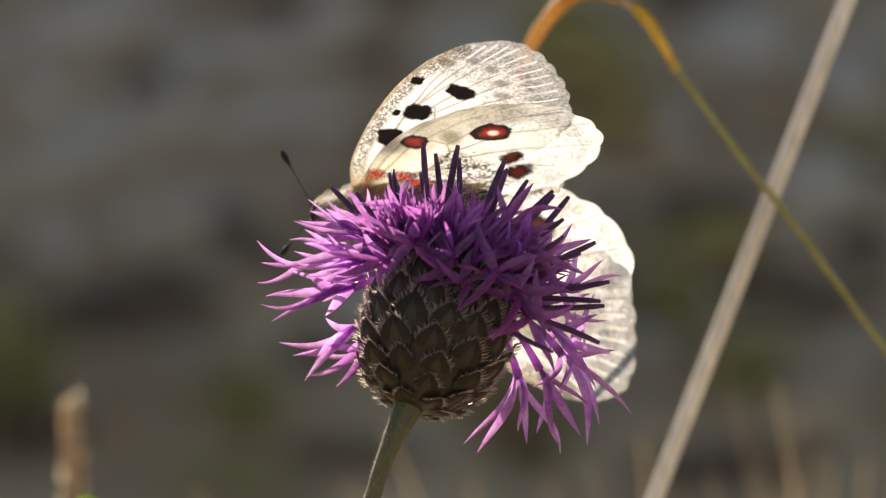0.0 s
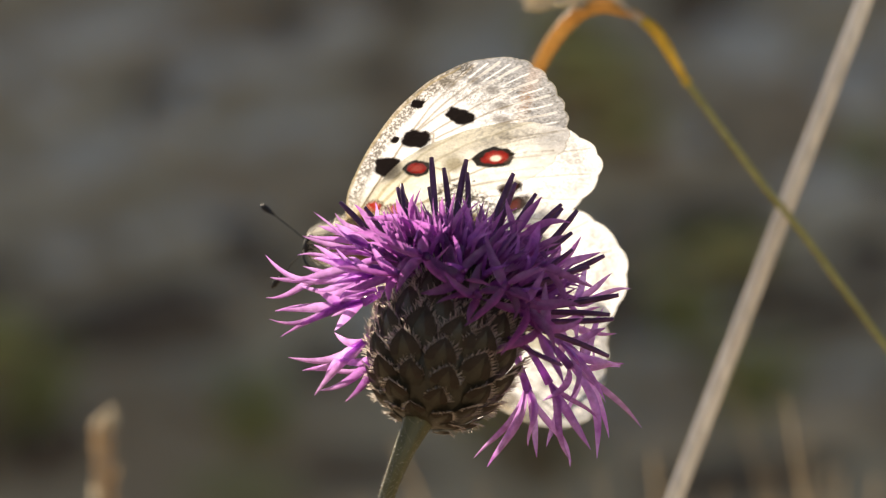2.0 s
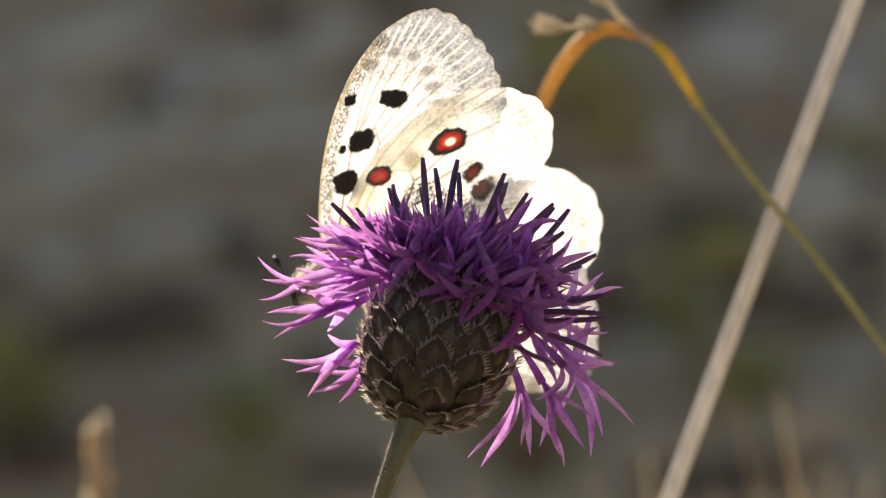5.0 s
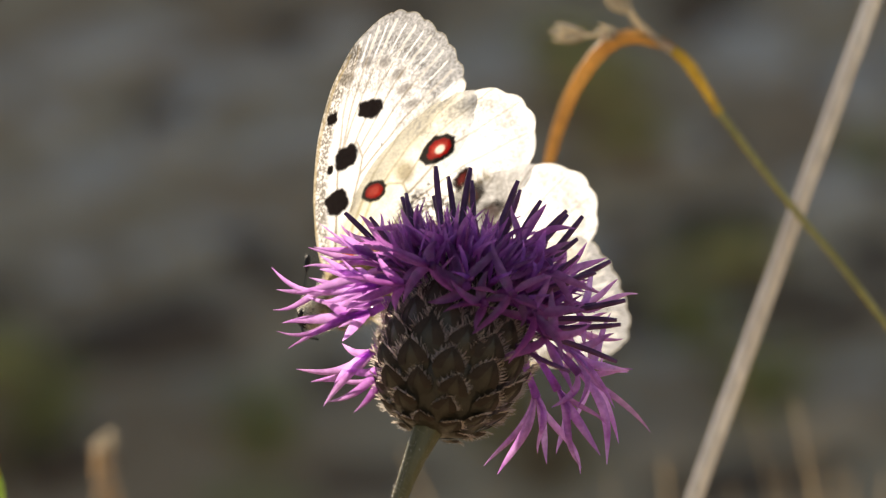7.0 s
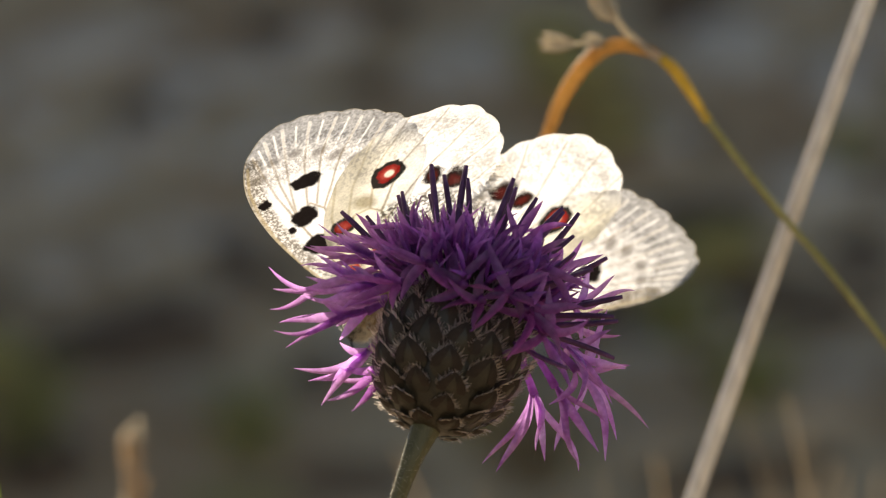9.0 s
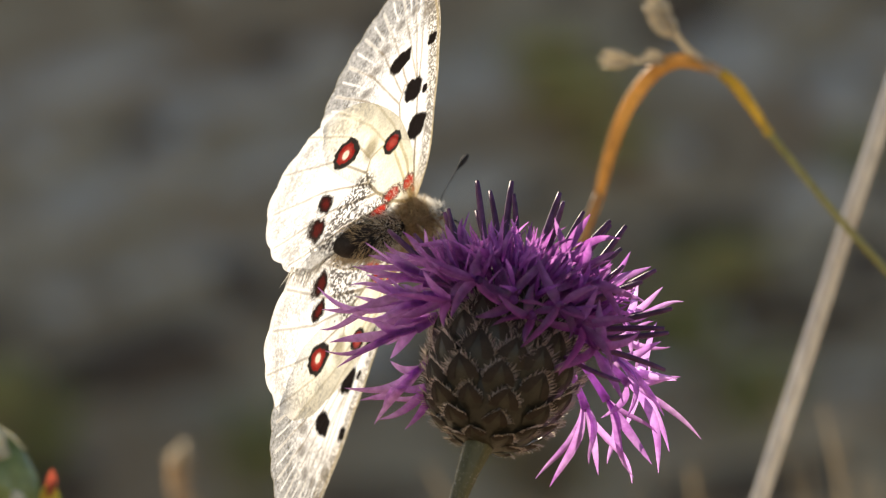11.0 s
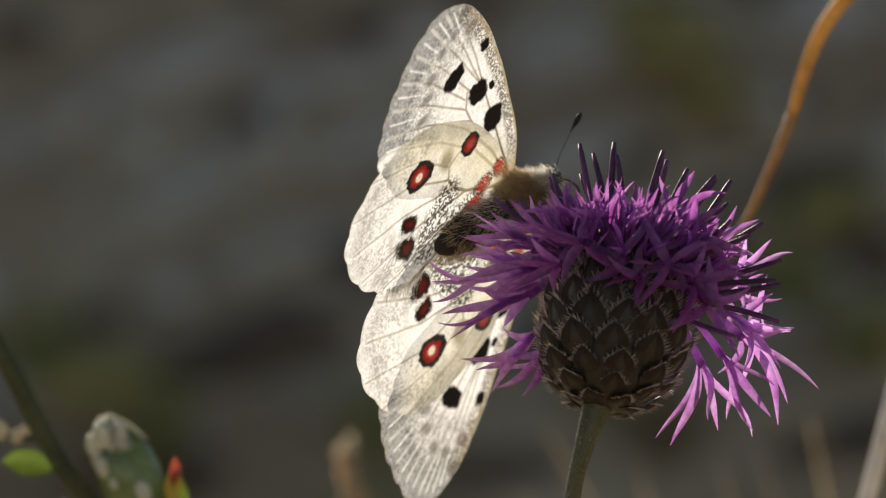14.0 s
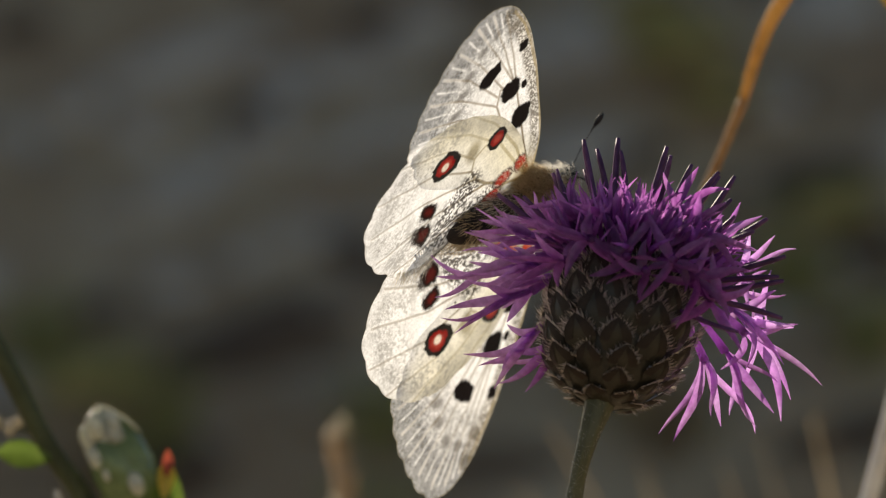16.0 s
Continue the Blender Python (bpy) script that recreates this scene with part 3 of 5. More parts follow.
def ray_floret(hub, depth, lobes, seed, width=1.0, fan=0.25, level=0.0, material=M_RAY):
    """A long outer floret. hub: across and up from the mouth of the head, depth behind it, in mm; lobes: (angle, length in mm) as seen from the front;
    level: how far the lobes reach back (+) or forward (-)."""
    rnd = random.Random(seed)
    h = MOUTH + Vector((hub[0], depth, hub[1])) * MM
    flat = h - MOUTH
    flat -= AXIS * flat.dot(AXIS)
    base = MOUTH - AXIS * 1.5 * MM + flat.normalized() * min(5.5 * MM, flat.length)
    ctrl = base.lerp(h, 0.45) + AXIS * (0.22 * (h - base).length)
    quad = lambda a, b, c, t: a * (1 - t) ** 2 + b * (2 * t * (1 - t)) + c * t * t
    path = [quad(base, ctrl, h, i / 11) - base for i in range(12)]
    bm = bmesh.new()
    tube(bm, path, [(0.30 + 0.42 * (i / 11) ** 2.5) * MM for i in range(12)], seg=8)
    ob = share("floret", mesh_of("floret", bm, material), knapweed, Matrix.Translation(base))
    d0 = (path[-1] - path[-2]).normalized()
    for ang, length in lobes:
        a = radians(ang + rnd.gauss(0, 2))
        y = level + rnd.gauss(0, fan)
        aim = Vector((math.cos(a), y, math.sin(a))) * (length * MM)
        p0 = path[-1] - d0 * 1.3 * MM
        side = aim.normalized().cross(Vector((0, 1, 0)))
        p1 = path[-1] + (d0 * 0.9 + aim.normalized() * 0.35) * (length * MM * 0.36) + side * rnd.gauss(0, 0.12) * length * MM
        p2 = path[-1] + aim * 0.62 + side * rnd.gauss(0.05, 0.13) * length * MM
        p3 = path[-1] + aim
        bez = lambda t: p0 * (1 - t) ** 3 + p1 * (3 * t * (1 - t) ** 2) + p2 * (3 * t * t * (1 - t)) + p3 * t ** 3
        bm = bmesh.new()
        w = width * rnd.uniform(0.85, 1.12)
        petal(bm, [bez(i / 13) for i in range(14)], [lobe_width(i / 13, w) for i in range(14)], (rnd.gauss(0, 0.35), -0.85, 0.5 + rnd.gauss(0, 0.3)), cup=0.35)
        share("lobe", mesh_of("lobe", bm, material), ob, Matrix.Identity(4))
    return ob


# outer florets: a level brush on one flank, wide stars in front, hanging ones on the other flank
RAYS = (
    ((-12.9, 5.4), 1, ((141, 10.5), (165, 10.8), (178, 9.2), (131, 6.9), (-136, 5.7)), 0.72),
    ((-15.4, 1.9), -1, ((166, 13.5), (-179, 12.8), (-166, 13.4), (164, 8.0), (-146, 4.7)), 0.85),
    ((-14.3, -1.4), -3, ((-169, 13.9), (-158, 13.0), (-176, 13.0), (-136, 5.8), (164, 7.2)), 0.85),
    ((-14.0, -7.3), -1, ((-170, 11.6), (-156, 10.1), (-137, 10.5), (-141, 7.7), (161, 4.7)), 0.78),
    ((-13.0, 3.6), -4, ((172, 11.0), (158, 9.0), (-172, 12.0), (150, 6.0), (-120, 4.0)), 0.85),
    ((-10.5, 7.6), 3, ((150, 9.0), (128, 7.5), (170, 8.0), (108, 6.0)), 0.66),
    ((-12.5, 2.0), -5, ((178, 10.5), (-170, 9.0), (160, 9.5), (-150, 6.0), (140, 5.0)), 0.85),
    ((-12.0, -9.6), -2, ((-166, 9.5), (-150, 10.0), (-132, 8.0), (178, 7.0)), 0.72),
    ((-13.5, 6.8), 0, ((172, 9.0), (160, 8.0), (-175, 7.5), (145, 6.0)), 0.72),
    ((-12.0, 0.2), 4, ((176, 12.0), (-168, 11.0), (160, 10.0), (-150, 8.0)), 0.75),
)
for k, (hub, deep, lobes, w) in enumerate(RAYS):
    ray_floret(hub, deep, lobes, 500 + k, w)
STARS = (
    ((2.5, -0.5), -13.5, ((-110, 4.0), (-170, 6.0), (10, 7.0), (80, 5.0), (140, 6.0)), 0.80),
    ((9.5, -2.0), -12, ((-120, 8.0), (-60, 8.0), (0, 8.0), (60, 6.0), (170, 6.5)), 0.85),
    ((0.0, 2.1), -13, ((-160, 6.1), (106, 8.0), (50, 9.5), (-15, 4.6), (142, 6.0)), 0.82),
    ((-5.0, 5.3), -12, ((150, 9.8), (163, 6.6), (75, 3.7), (-129, 6.8), (-49, 5.7)), 0.85),
    ((6.7, 0.9), -13.5, ((-135, 8.5), (-80, 5.0), (22, 6.5), (112, 8.2), (-33, 6.0)), 0.85),
    ((11.7, -5.5), -11, ((-155, 10.2), (-71, 9.1), (16, 6.6), (122, 6.0), (84, 7.0)), 0.92),
    ((10.2, 5.2), -9, ((-27, 9.6), (-53, 9.8), (-150, 4.8), (72, 5.1), (28, 6.1)), 0.85),
    ((4.0, 6.5), -8, ((95, 6.0), (140, 6.0), (35, 7.0), (-35, 6.5), (-130, 5.0)), 0.70),
    ((-9.0, 2.6), -9, ((-165, 8.0), (170, 9.0), (130, 6.0), (-110, 4.0), (40, 5.0)), 0.85),
    ((8.5, 8.0), -5, ((60, 7.0), (15, 8.0), (105, 6.0), (-40, 6.0), (170, 5.0)), 0.70),
    ((-6.5, 8.5), -4, ((120, 6.0), (160, 8.0), (90, 6.0), (200, 7.0), (40, 5.0)), 0.70),
    ((-1.5, 7.5), -8, ((100, 6.5), (60, 6.0), (150, 6.0), (-100, 5.0), (-40, 5.0)), 0.70),
)
for k, (hub, deep, lobes, w) in enumerate(STARS):
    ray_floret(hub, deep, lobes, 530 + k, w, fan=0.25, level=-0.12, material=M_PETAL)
HANGING = (
    ((16.4, -11.2), 5, ((61, 10.1), (2, 8.2), (-40, 13.6), (-79, 14.1), (-130, 6.5)), 0.72),
    ((10.0, -14.6), 4, ((-128, 12.8), (-118, 12.6), (-91, 8.2), (-80, 10.0), (-62, 13.1)), 0.80),
    ((13.2, -13.6), 6, ((-74, 12.0), (-58, 11.5), (-96, 9.5), (-40, 9.0)), 0.74),
    ((15.0, -7.5), 3, ((-50, 11.0), (-20, 9.5), (-85, 9.0), (20, 7.0)), 0.72),
    ((16.4, -1.6), 5, ((11, 9.2), (32, 7.5), (64, 6.9), (-80, 6.0), (5, 5.4)), 0.66),
    ((17.9, -10.0), 8, ((-74, 12.5), (-12, 6.1), (-103, 9.1), (82, 5.1)), 0.62),
    ((13.5, 3.0), 9, ((20, 8.0), (50, 7.0), (-20, 7.5), (75, 6.0), (-60, 5.0)), 0.66),
    ((14.5, -5.0), 10, ((-10, 9.0), (-48, 8.0), (24, 7.0), (-90, 7.0)), 0.66),
)
for k, (hub, deep, lobes, w) in enumerate(HANGING):
    ray_floret(hub, deep, lobes, 560 + k, w)

rnd = random.Random(11)
middle = [floret_mesh(200 + i, 16.8 * MM, 5, 8.5 * MM, 0.04 * i, 0.62, 0.54) for i in range(6)]
inner = [floret_mesh(300 + i, 15.5 * MM, 5, 6.5 * MM, 0.0, 0.17, 0.40) for i in range(5)]
for k in range(24):
    place_floret(middle[k % 6], k * 15 + rnd.gauss(0, 6), 60 + rnd.gauss(0, 10), 4.8 * MM, rnd.uniform(0, 360), scale=rnd.uniform(0.85, 1.08))
for k in range(96):
    q = math.sqrt((k + 0.5) / 96)
    place_floret(inner[k % 5], k * 137.5, 56 * q + rnd.gauss(0, 4), 5.2 * MM * q, rnd.uniform(0, 360), scale=rnd.uniform(0.82, 1.08))


def anther_mesh(seed):
    rnd = random.Random(seed)
    bm = bmesh.new()
    L = 22.6 * MM
    b, c = rnd.gauss(0, 0.07), rnd.gauss(0, 0.05)
    path = [Vector((b * L * t * t, c * L * t * t, L * t)) for t in [i / 12 for i in range(13)]]
    rad = [0.20, 0.20, 0.22, 0.27, 0.35, 0.43, 0.49, 0.52, 0.53, 0.53, 0.51, 0.48, 0.34]
    tube(bm, path, [r * MM for r in rad], seg=8)
    return [mesh_of("anther_tube", bm, M_ANTHER)]


anthers = [anther_mesh(i) for i in range(5)]
for k in range(14):
    q = math.sqrt((k + 0.5) / 14)
    if q > 0.5 and 205 < (k * 137.5 + 40) % 360 < 335:
        continue
    place_floret(anthers[k % 5], k * 137.5 + 40 + rnd.gauss(0, 8), 58 * q ** 1.1 + rnd.gauss(0, 3), 4.8 * MM * q, rnd.uniform(0, 360), "anther_tube", rnd.uniform(0.80, 1.0) * (1 - 0.14 * q))
# the outward fan of rods above the disc
for k in range(18):
    lean = -54 + 134 * k / 17 + rnd.gauss(0, 3)
    place_floret(anthers[k % 5], (180 if lean < 0 else 0) + rnd.gauss(0, 22), abs(lean), 4.6 * MM * min(1, abs(lean) / 45), rnd.uniform(0, 360), "anther_tube", rnd.uniform(0.86, 1.0) * (1 - 0.12 * min(1, abs(lean) / 60)))
# a few that lean far out over the hanging florets
for az, pol, size in ((350, 86, 0.84), (356, 68, 0.86), (330, 122, 0.74)):
    place_floret(anthers[int(pol) % 5], az, pol, 5.0 * MM, 0, "anther_tube", size)


# ---- the butterfly ----
FORE = [(0, 0), (-2.6, 6.2), (-3.4, 13.8), (-3.2, 22), (-2.3, 29), (-0.8, 35.4), (1.7, 41), (4.7, 44.2), (7.5, 45.6), (10.4, 45.6), (14, 43.4), (17.2, 40), (20, 36.6), (22.2, 32.6), (23.8, 28.6), (23.7, 24.7), (22.9, 21.3), (21.2, 18), (14.4, 11), (7, 4.6), (2, 0)]
HIND = [(1.2, 0), (1.2, 5.5), (2, 12), (4.9, 18.8), (9.4, 23.9), (14.9, 28), (19.6, 29.4), (23.8, 29.2), (27.6, 27.8), (31, 25.3), (33.3, 22.3), (34.6, 18.8), (34.5, 14.3), (33.5, 10.8), (31.8, 8), (29.8, 5.4), (27.3, 3.2), (24.5, 2.2), (17, 2.4), (10, 1.6), (5, 0)]


def closed_curve(points, n):
    p = np.array(points, float)
    k = len(p)
    s = np.arange(n) * k / n
    j = s.astype(int)
    t = (s - j)[:, None]
    a, b, c, d = p[(j - 1) % k], p[j % k], p[(j + 1) % k], p[(j + 2) % k]
    return 0.5 * (2 * b + (c - a) * t + (2 * a - 5 * b + 4 * c - d) * t ** 2 + (3 * b - a - 3 * c + d) * t ** 3)


def seg_dist(u, v, a, b):
    ax, ay = a
    dx, dy = b[0] - ax, b[1] - ay
    t = np.clip(((u - ax) * dx + (v - ay) * dy) / (dx * dx + dy * dy), 0, 1)
    return np.hypot(u - ax - t * dx, v - ay - t * dy)


def line_dist(u, v, pts):
    d = np.full(u.shape, 99.0)
    for a, b in zip(pts, pts[1:]):
        d = np.minimum(d, seg_dist(u, v, a, b))
    return d


def soft(d, r, w):
    """1 inside r, falling to 0 over w."""
    return np.clip((r + w - d) / w, 0, 1)


def ell(u, v, cx, cy, rx, ry, turn=0.0):
    c, s = math.cos(radians(turn)), math.sin(radians(turn))
    a, b = (u - cx) * c + (v - cy) * s, -(u - cx) * s + (v - cy) * c
    return np.hypot(a / rx, b / ry)


def squarish(u, v, cx, cy, rx, ry, turn=0.0):
    c, s = math.cos(radians(turn)), math.sin(radians(turn))
    a, b = (u - cx) * c + (v - cy) * s, -(u - cx) * s + (v - cy) * c
    return (np.abs(a / rx) ** 3.4 + np.abs(b / ry) ** 3.4) ** (1 / 3.4)


def blend(col, mask, rgb):
    return col * (1 - mask[:, None]) + np.array(rgb)[None, :] * mask[:, None]


WHITE, CREAM, INK, RED, GREY = (0.860, 0.868, 0.868), (0.86, 0.80, 0.57), (0.008, 0.006, 0.006), (0.25, 0.004, 0.004), (0.22, 0.21, 0.20)
FORE_VEINS = [[(0.5, 1), (-0.9, 12), (-0.8, 24), (-0.6, 33)], [(0.5, 1), (0.8, 12), (1.0, 20), (1.5, 30), (3.5, 43)], [(1.0, 20), (3.2, 32), (6.5, 44.6)], [(1.2, 22), (5.0, 33), (9.8, 44.8)], [(4.0, 24), (8.5, 34), (13.5, 42.3)],
              [(5.2, 23), (11, 33), (16.8, 39.2)], [(5.5, 21), (13, 30), (19.5, 35.4)], [(5.0, 18), (14, 26), (21.6, 31)], [(4.0, 13.5), (14, 21.5), (23, 26.4)], [(3.0, 9.5), (13, 16), (23.1, 22)], [(1.5, 1.5), (10, 8), (21.5, 16.6)],
              [(1.0, 1), (3.0, 9.5), (5.0, 18), (5.5, 21), (4.5, 24), (1.2, 22)]]
HIND_VEINS = [[(1.5, 1), (3, 10), (6.5, 19), (12, 27), (18, 32)], [(6, 13.5), (12, 22), (22.6, 32)], [(11.6, 15.5), (17, 23), (27.5, 29.3)], [(12.5, 13.3), (20, 20), (31.5, 24.4)], [(12, 11), (22, 15.5), (33.5, 18)], [(10, 8), (21, 11), (33, 11.5)], [(6, 4), (18, 6), (30, 6.2)],
              [(1.5, 1), (3.5, 6.5), (6, 13.5), (9, 16.2), (11.6, 15.5), (12.5, 13.3), (12, 11), (10, 8), (6, 4), (1.5, 1)]]


def clump(u, v, size, seed):
    """Soft random clumps of the given size, 0 to 1."""
    table = np.random.RandomState(seed).rand(96, 96)
    x, y = (u + 20) / size, (v + 20) / size
    i, j = np.floor(x).astype(int), np.floor(y).astype(int)
    fx, fy = x - i, y - j
    i, j, i2, j2 = i % 96, j % 96, (i + 1) % 96, (j + 1) % 96
    return table[i, j] * (1 - fx) * (1 - fy) + table[i2, j] * fx * (1 - fy) + table[i, j2] * (1 - fx) * fy + table[i2, j2] * fx * fy


def fore_colours(u, v, edge, ang, rnd):
    n = len(u)
    grain = rnd.random(n)
    col = np.tile(WHITE, (n, 1))
    bare = np.full(n, 0.03)
    outer_d = line_dist(u, v, [(5.5, 44.8), (7.5, 45.6), (10.4, 45.6), (14, 43.4), (17.2, 40), (20, 36.6), (22.2, 32.6), (23.8, 28.6), (23.7, 24.7)])
    vein = np.min([line_dist(u, v, q) for q in FORE_VEINS[1:]], axis=0)
    # thinly scaled margin, striped along the veins
    stripe = vein.copy()
    for p, q in zip(FORE_VEINS[1:10], FORE_VEINS[2:11]):
        mid = [((p[-1 - e][0] + q[-1 - e][0]) / 2, (p[-1 - e][1] + q[-1 - e][1]) / 2) for e in (1, 0)]
        stripe = np.minimum(stripe, line_dist(u, v, mid) + 0.1)
    tucked = soft(line_dist(u, v, [(6, 6), (13, 13), (20, 20), (23.5, 23.5)]), 4.2, 1.5)
    silver = clump(u, v, 0.30, 11)
    band = soft(outer_d, 5.0, 3.0) * np.clip((stripe - 0.14) / 0.24, 0, 1) * (0.6 + 0.6 * silver + 0.3 * (grain - 0.5)) * (1 - tucked)
    col = blend(col, band * 0.74, (0.33, 0.34, 0.355))
    bare += band * 0.44
    # silvery speckled field inside the margin
    field = soft(np.abs(outer_d - 8.5), 3.0, 3.0) * np.clip((silver - 0.42) / 0.2, 0, 1) * (1 - tucked)
    col = blend(col, field * 0.40, (0.29, 0.295, 0.30))
    bare += field * 0.10
    # dusky row inside the margin
    sub = soft(np.abs(outer_d - 9.6), 1.4, 1.8) * (grain > 0.55) * np.clip((v - 20) / 5, 0, 1)
    col = blend(col, sub * 0.52, (0.13, 0.125, 0.12))
    speck = soft(np.abs(v - 25), 16, 6) * (grain > 0.90)
    col = blend(col, speck * 0.35, GREY)
    for cx, cy, rx, ry in ((1.6, 36.8, 1.7, 1.2), (11.2, 34.2, 1.5, 1.1), (12.6, 31.0, 1.5, 1.0), (14.2, 27.6, 1.5, 0.9), (8.4, 37.4, 1.2, 1.1), (5.2, 38.5, 1.2, 1.0)):
        col = blend(col, soft(ell(u, v, cx, cy, rx, ry) + 0.5 * (grain - 0.5), 0.6, 0.6) * 0.75, (0.16, 0.15, 0.14))
    # dusting along the leading edge
    lead = line_dist(u, v, [(0, 0), (-2.6, 6.2), (-3.4, 13.8), (-3.2, 22), (-2.3, 29), (-0.8, 35.4), (1.7, 41)])
    col = blend(col, soft(lead, 1.7, 0.9) * 0.28, (0.46, 0.40, 0.29))
    col = blend(col, soft(lead, 1.8, 0.9) * np.clip((clump(u, v, 0.21, 12) - 0.38) / 0.15, 0, 1) * 0.85, (0.12, 0.105, 0.085))
    col = blend(col, soft(lead, 0.18, 0.15) * 0.7, (0.36, 0.29, 0.16))
    # clearer and creamier where the hindwing covers it, tinted for light through both wings
    cover = soft(line_dist(u, v, [(6, 6), (13, 13), (20, 20)]), 4.6, 3.2)
    bare += cover * 0.46
    col = blend(col, cover * 0.6, (0.90, 0.86, 0.68))
    # five black spots
    col = blend(col, soft(vein, 0.12, 0.15) * np.clip(1.05 - v / 60, 0.4, 1), (0.18, 0.13, 0.06))
    wob = 0.05 * np.sin(u * 2.1 + v * 1.7) + 0.10 * (grain - 0.5) + 0.28 * (clump(u, v, 0.7, 13) - 0.5)
    for cx, cy, rx, ry, tn in ((0.8, 14.5, 2.15, 2.3, 12), (2.3, 22.1, 2.15, 2.1, 25), (6.5, 29.5, 2.5, 1.75, -20), (-0.6, 30.2, 0.95, 1.15, 0), (-0.5, 20.8, 0.6, 0.9, 0)):
        d = squarish(u, v, cx, cy, rx, ry, tn)
        col = blend(col, soft(d + wob, 0.88, 0.18), INK)
    col = blend(col, soft(np.hypot(u - 1, v - 0.5), 1.5, 3.5) * 0.7, (0.45, 0.33, 0.16))
    col = blend(col, soft(edge, 0.12, 0.2) * 0.6, (0.35, 0.30, 0.20))
    return col, bare, vein


def hind_colours(u, v, edge, ang, rnd):
    n = len(u)
    grain = rnd.random(n)
    col = np.tile(WHITE, (n, 1))
    bare = np.full(n, 0.03)
    outer_d = line_dist(u, v, [(19.6, 29.4), (23.8, 29.2), (27.6, 27.8), (31, 25.3), (33.3, 22.3), (34.6, 18.8), (34.5, 14.3), (33.5, 10.8), (31.8, 8)])
    vein = np.min([line_dist(u, v, q) for q in HIND_VEINS], axis=0)
    col = blend(col, soft(np.abs(outer_d - 3.4), 1.3, 2.2) * (grain > 0.5) * np.clip((vein - 0.35) / 0.5, 0, 1) * 0.36, GREY)
    bare += soft(outer_d, 2.0, 3.0) * np.clip((vein - 0.35) / 0.5, 0, 1) * 0.12
    # veins, and the forewing spot's dark show-through painted between the eye spots
    col = blend(col, soft(vein, np.where(np.hypot(u, v) < 17, 0.20, 0.13), 0.16) * np.clip(1.15 - np.hypot(u, v) / 45, 0.5, 1), (0.17, 0.12, 0.05))
    col = blend(col, soft(ell(u, v, 11.8, 17.6, 1.7, 2.2, 20) + 0.15 * (grain - 0.5), 0.55, 0.7) * 0.88, (0.11, 0.08, 0.045))
    # cream put in for the light that passes both wings at the overlap
    col = blend(col, soft(line_dist(u, v, [(2, 8), (4.6, 17), (9, 24), (15, 29)]), 3.0, 7.0) * 0.55, CREAM)
    # grey dusting of the inner field
    dust = clump(u, v, 0.27, 21)
    inner = soft(line_dist(u, v, [(13.5, 10.8), (18.5, 8.2), (20.5, 5.4), (15.5, 4.8), (9.5, 4.2)]), 2.0, 1.6) * np.clip((dust - 0.40) / 0.14, 0, 1)
    col = blend(col, inner * 0.92, (0.05, 0.042, 0.038))
    far = soft(np.abs(outer_d - 4.5), 2.5, 3.0) * np.clip((clump(u, v, 0.32, 22) * 0.6 + clump(u, v, 2.6, 23) * 0.4 - 0.5) / 0.15, 0, 1)
    col = blend(col, far * 0.55, (0.30, 0.29, 0.27))
    col = blend(col, soft(line_dist(u, v, [(3, 0.4), (12, 1.6), (22, 2.0)]), 0.4, 0.8) * 0.8, (0.10, 0.08, 0.06))
    # red base patches
    for cx, cy, rx, ry in ((0.6, 4.0, 1.4, 1.7), (2.4, 5.4, 1.5, 1.5), (6.4, 5.6, 1.9, 1.3), (9.8, 4.0, 2.4, 1.1)):
        e = ell(u, v, cx, cy, rx, ry)
        col = blend(col, soft(e + 0.35 * (grain - 0.5), 1.15, 0.2) * (grain > 0.2) * 0.92, (0.07, 0.035, 0.03))
        col = blend(col, soft(e, 0.65, 0.35) * np.where(grain > 0.25, 0.95, 0.4), (0.42, 0.02, 0.012))
    # eye spots: black ring, red iris, pale pupil
    wob = 0.045 * np.sin(u * 1.2 + v * 1.0) + 0.05 * (grain - 0.5) + 0.16 * (clump(u, v, 0.5, 24) - 0.5)
    for cx, cy, rx, ry, tn, pupil in ((17.6, 20.1, 3.15, 2.55, 18, 1), (6.6, 15.6, 2.2, 1.95, 30, 0.25)):
        e = ell(u, v, cx, cy, rx, ry, tn) + wob
        col = blend(col, soft(e, 0.97, 0.08), INK)
        col = blend(col, soft(e, 0.60, 0.12), RED)
        col = blend(col, soft(e, 0.22, 0.30) * 0.6 * min(1, pupil + 0.4), (0.58, 0.10, 0.07))
        if pupil == 1:
            col = blend(col, soft(ell(u, v, cx + 0.2, cy - 0.1, rx * 0.30, ry * 0.34, tn + 10), 0.7, 0.35), (0.86, 0.74, 0.66))
    for cx, cy, rx, ry, core in ((22.0, 13.1, 1.7, 1.95, 0.5), (24.0, 9.4, 2.1, 2.4, 0.35)):
        e = ell(u, v, cx, cy, rx, ry, -20) + wob * 2 + 0.22 * (grain - 0.5)
        col = blend(col, soft(e, 0.84, 0.28), (0.014, 0.008, 0.007))
        col = blend(col, soft(e, 0.35, 0.25) * core, (0.16, 0.012, 0.010))
    col = blend(col, soft(np.hypot(u - 1.5, v - 1), 1.5, 3.0) * 0.7, (0.40, 0.28, 0.12))
    col = blend(col, soft(edge, 0.10, 0.2) * 0.2, (0.42, 0.37, 0.26))
    return col, bare, vein


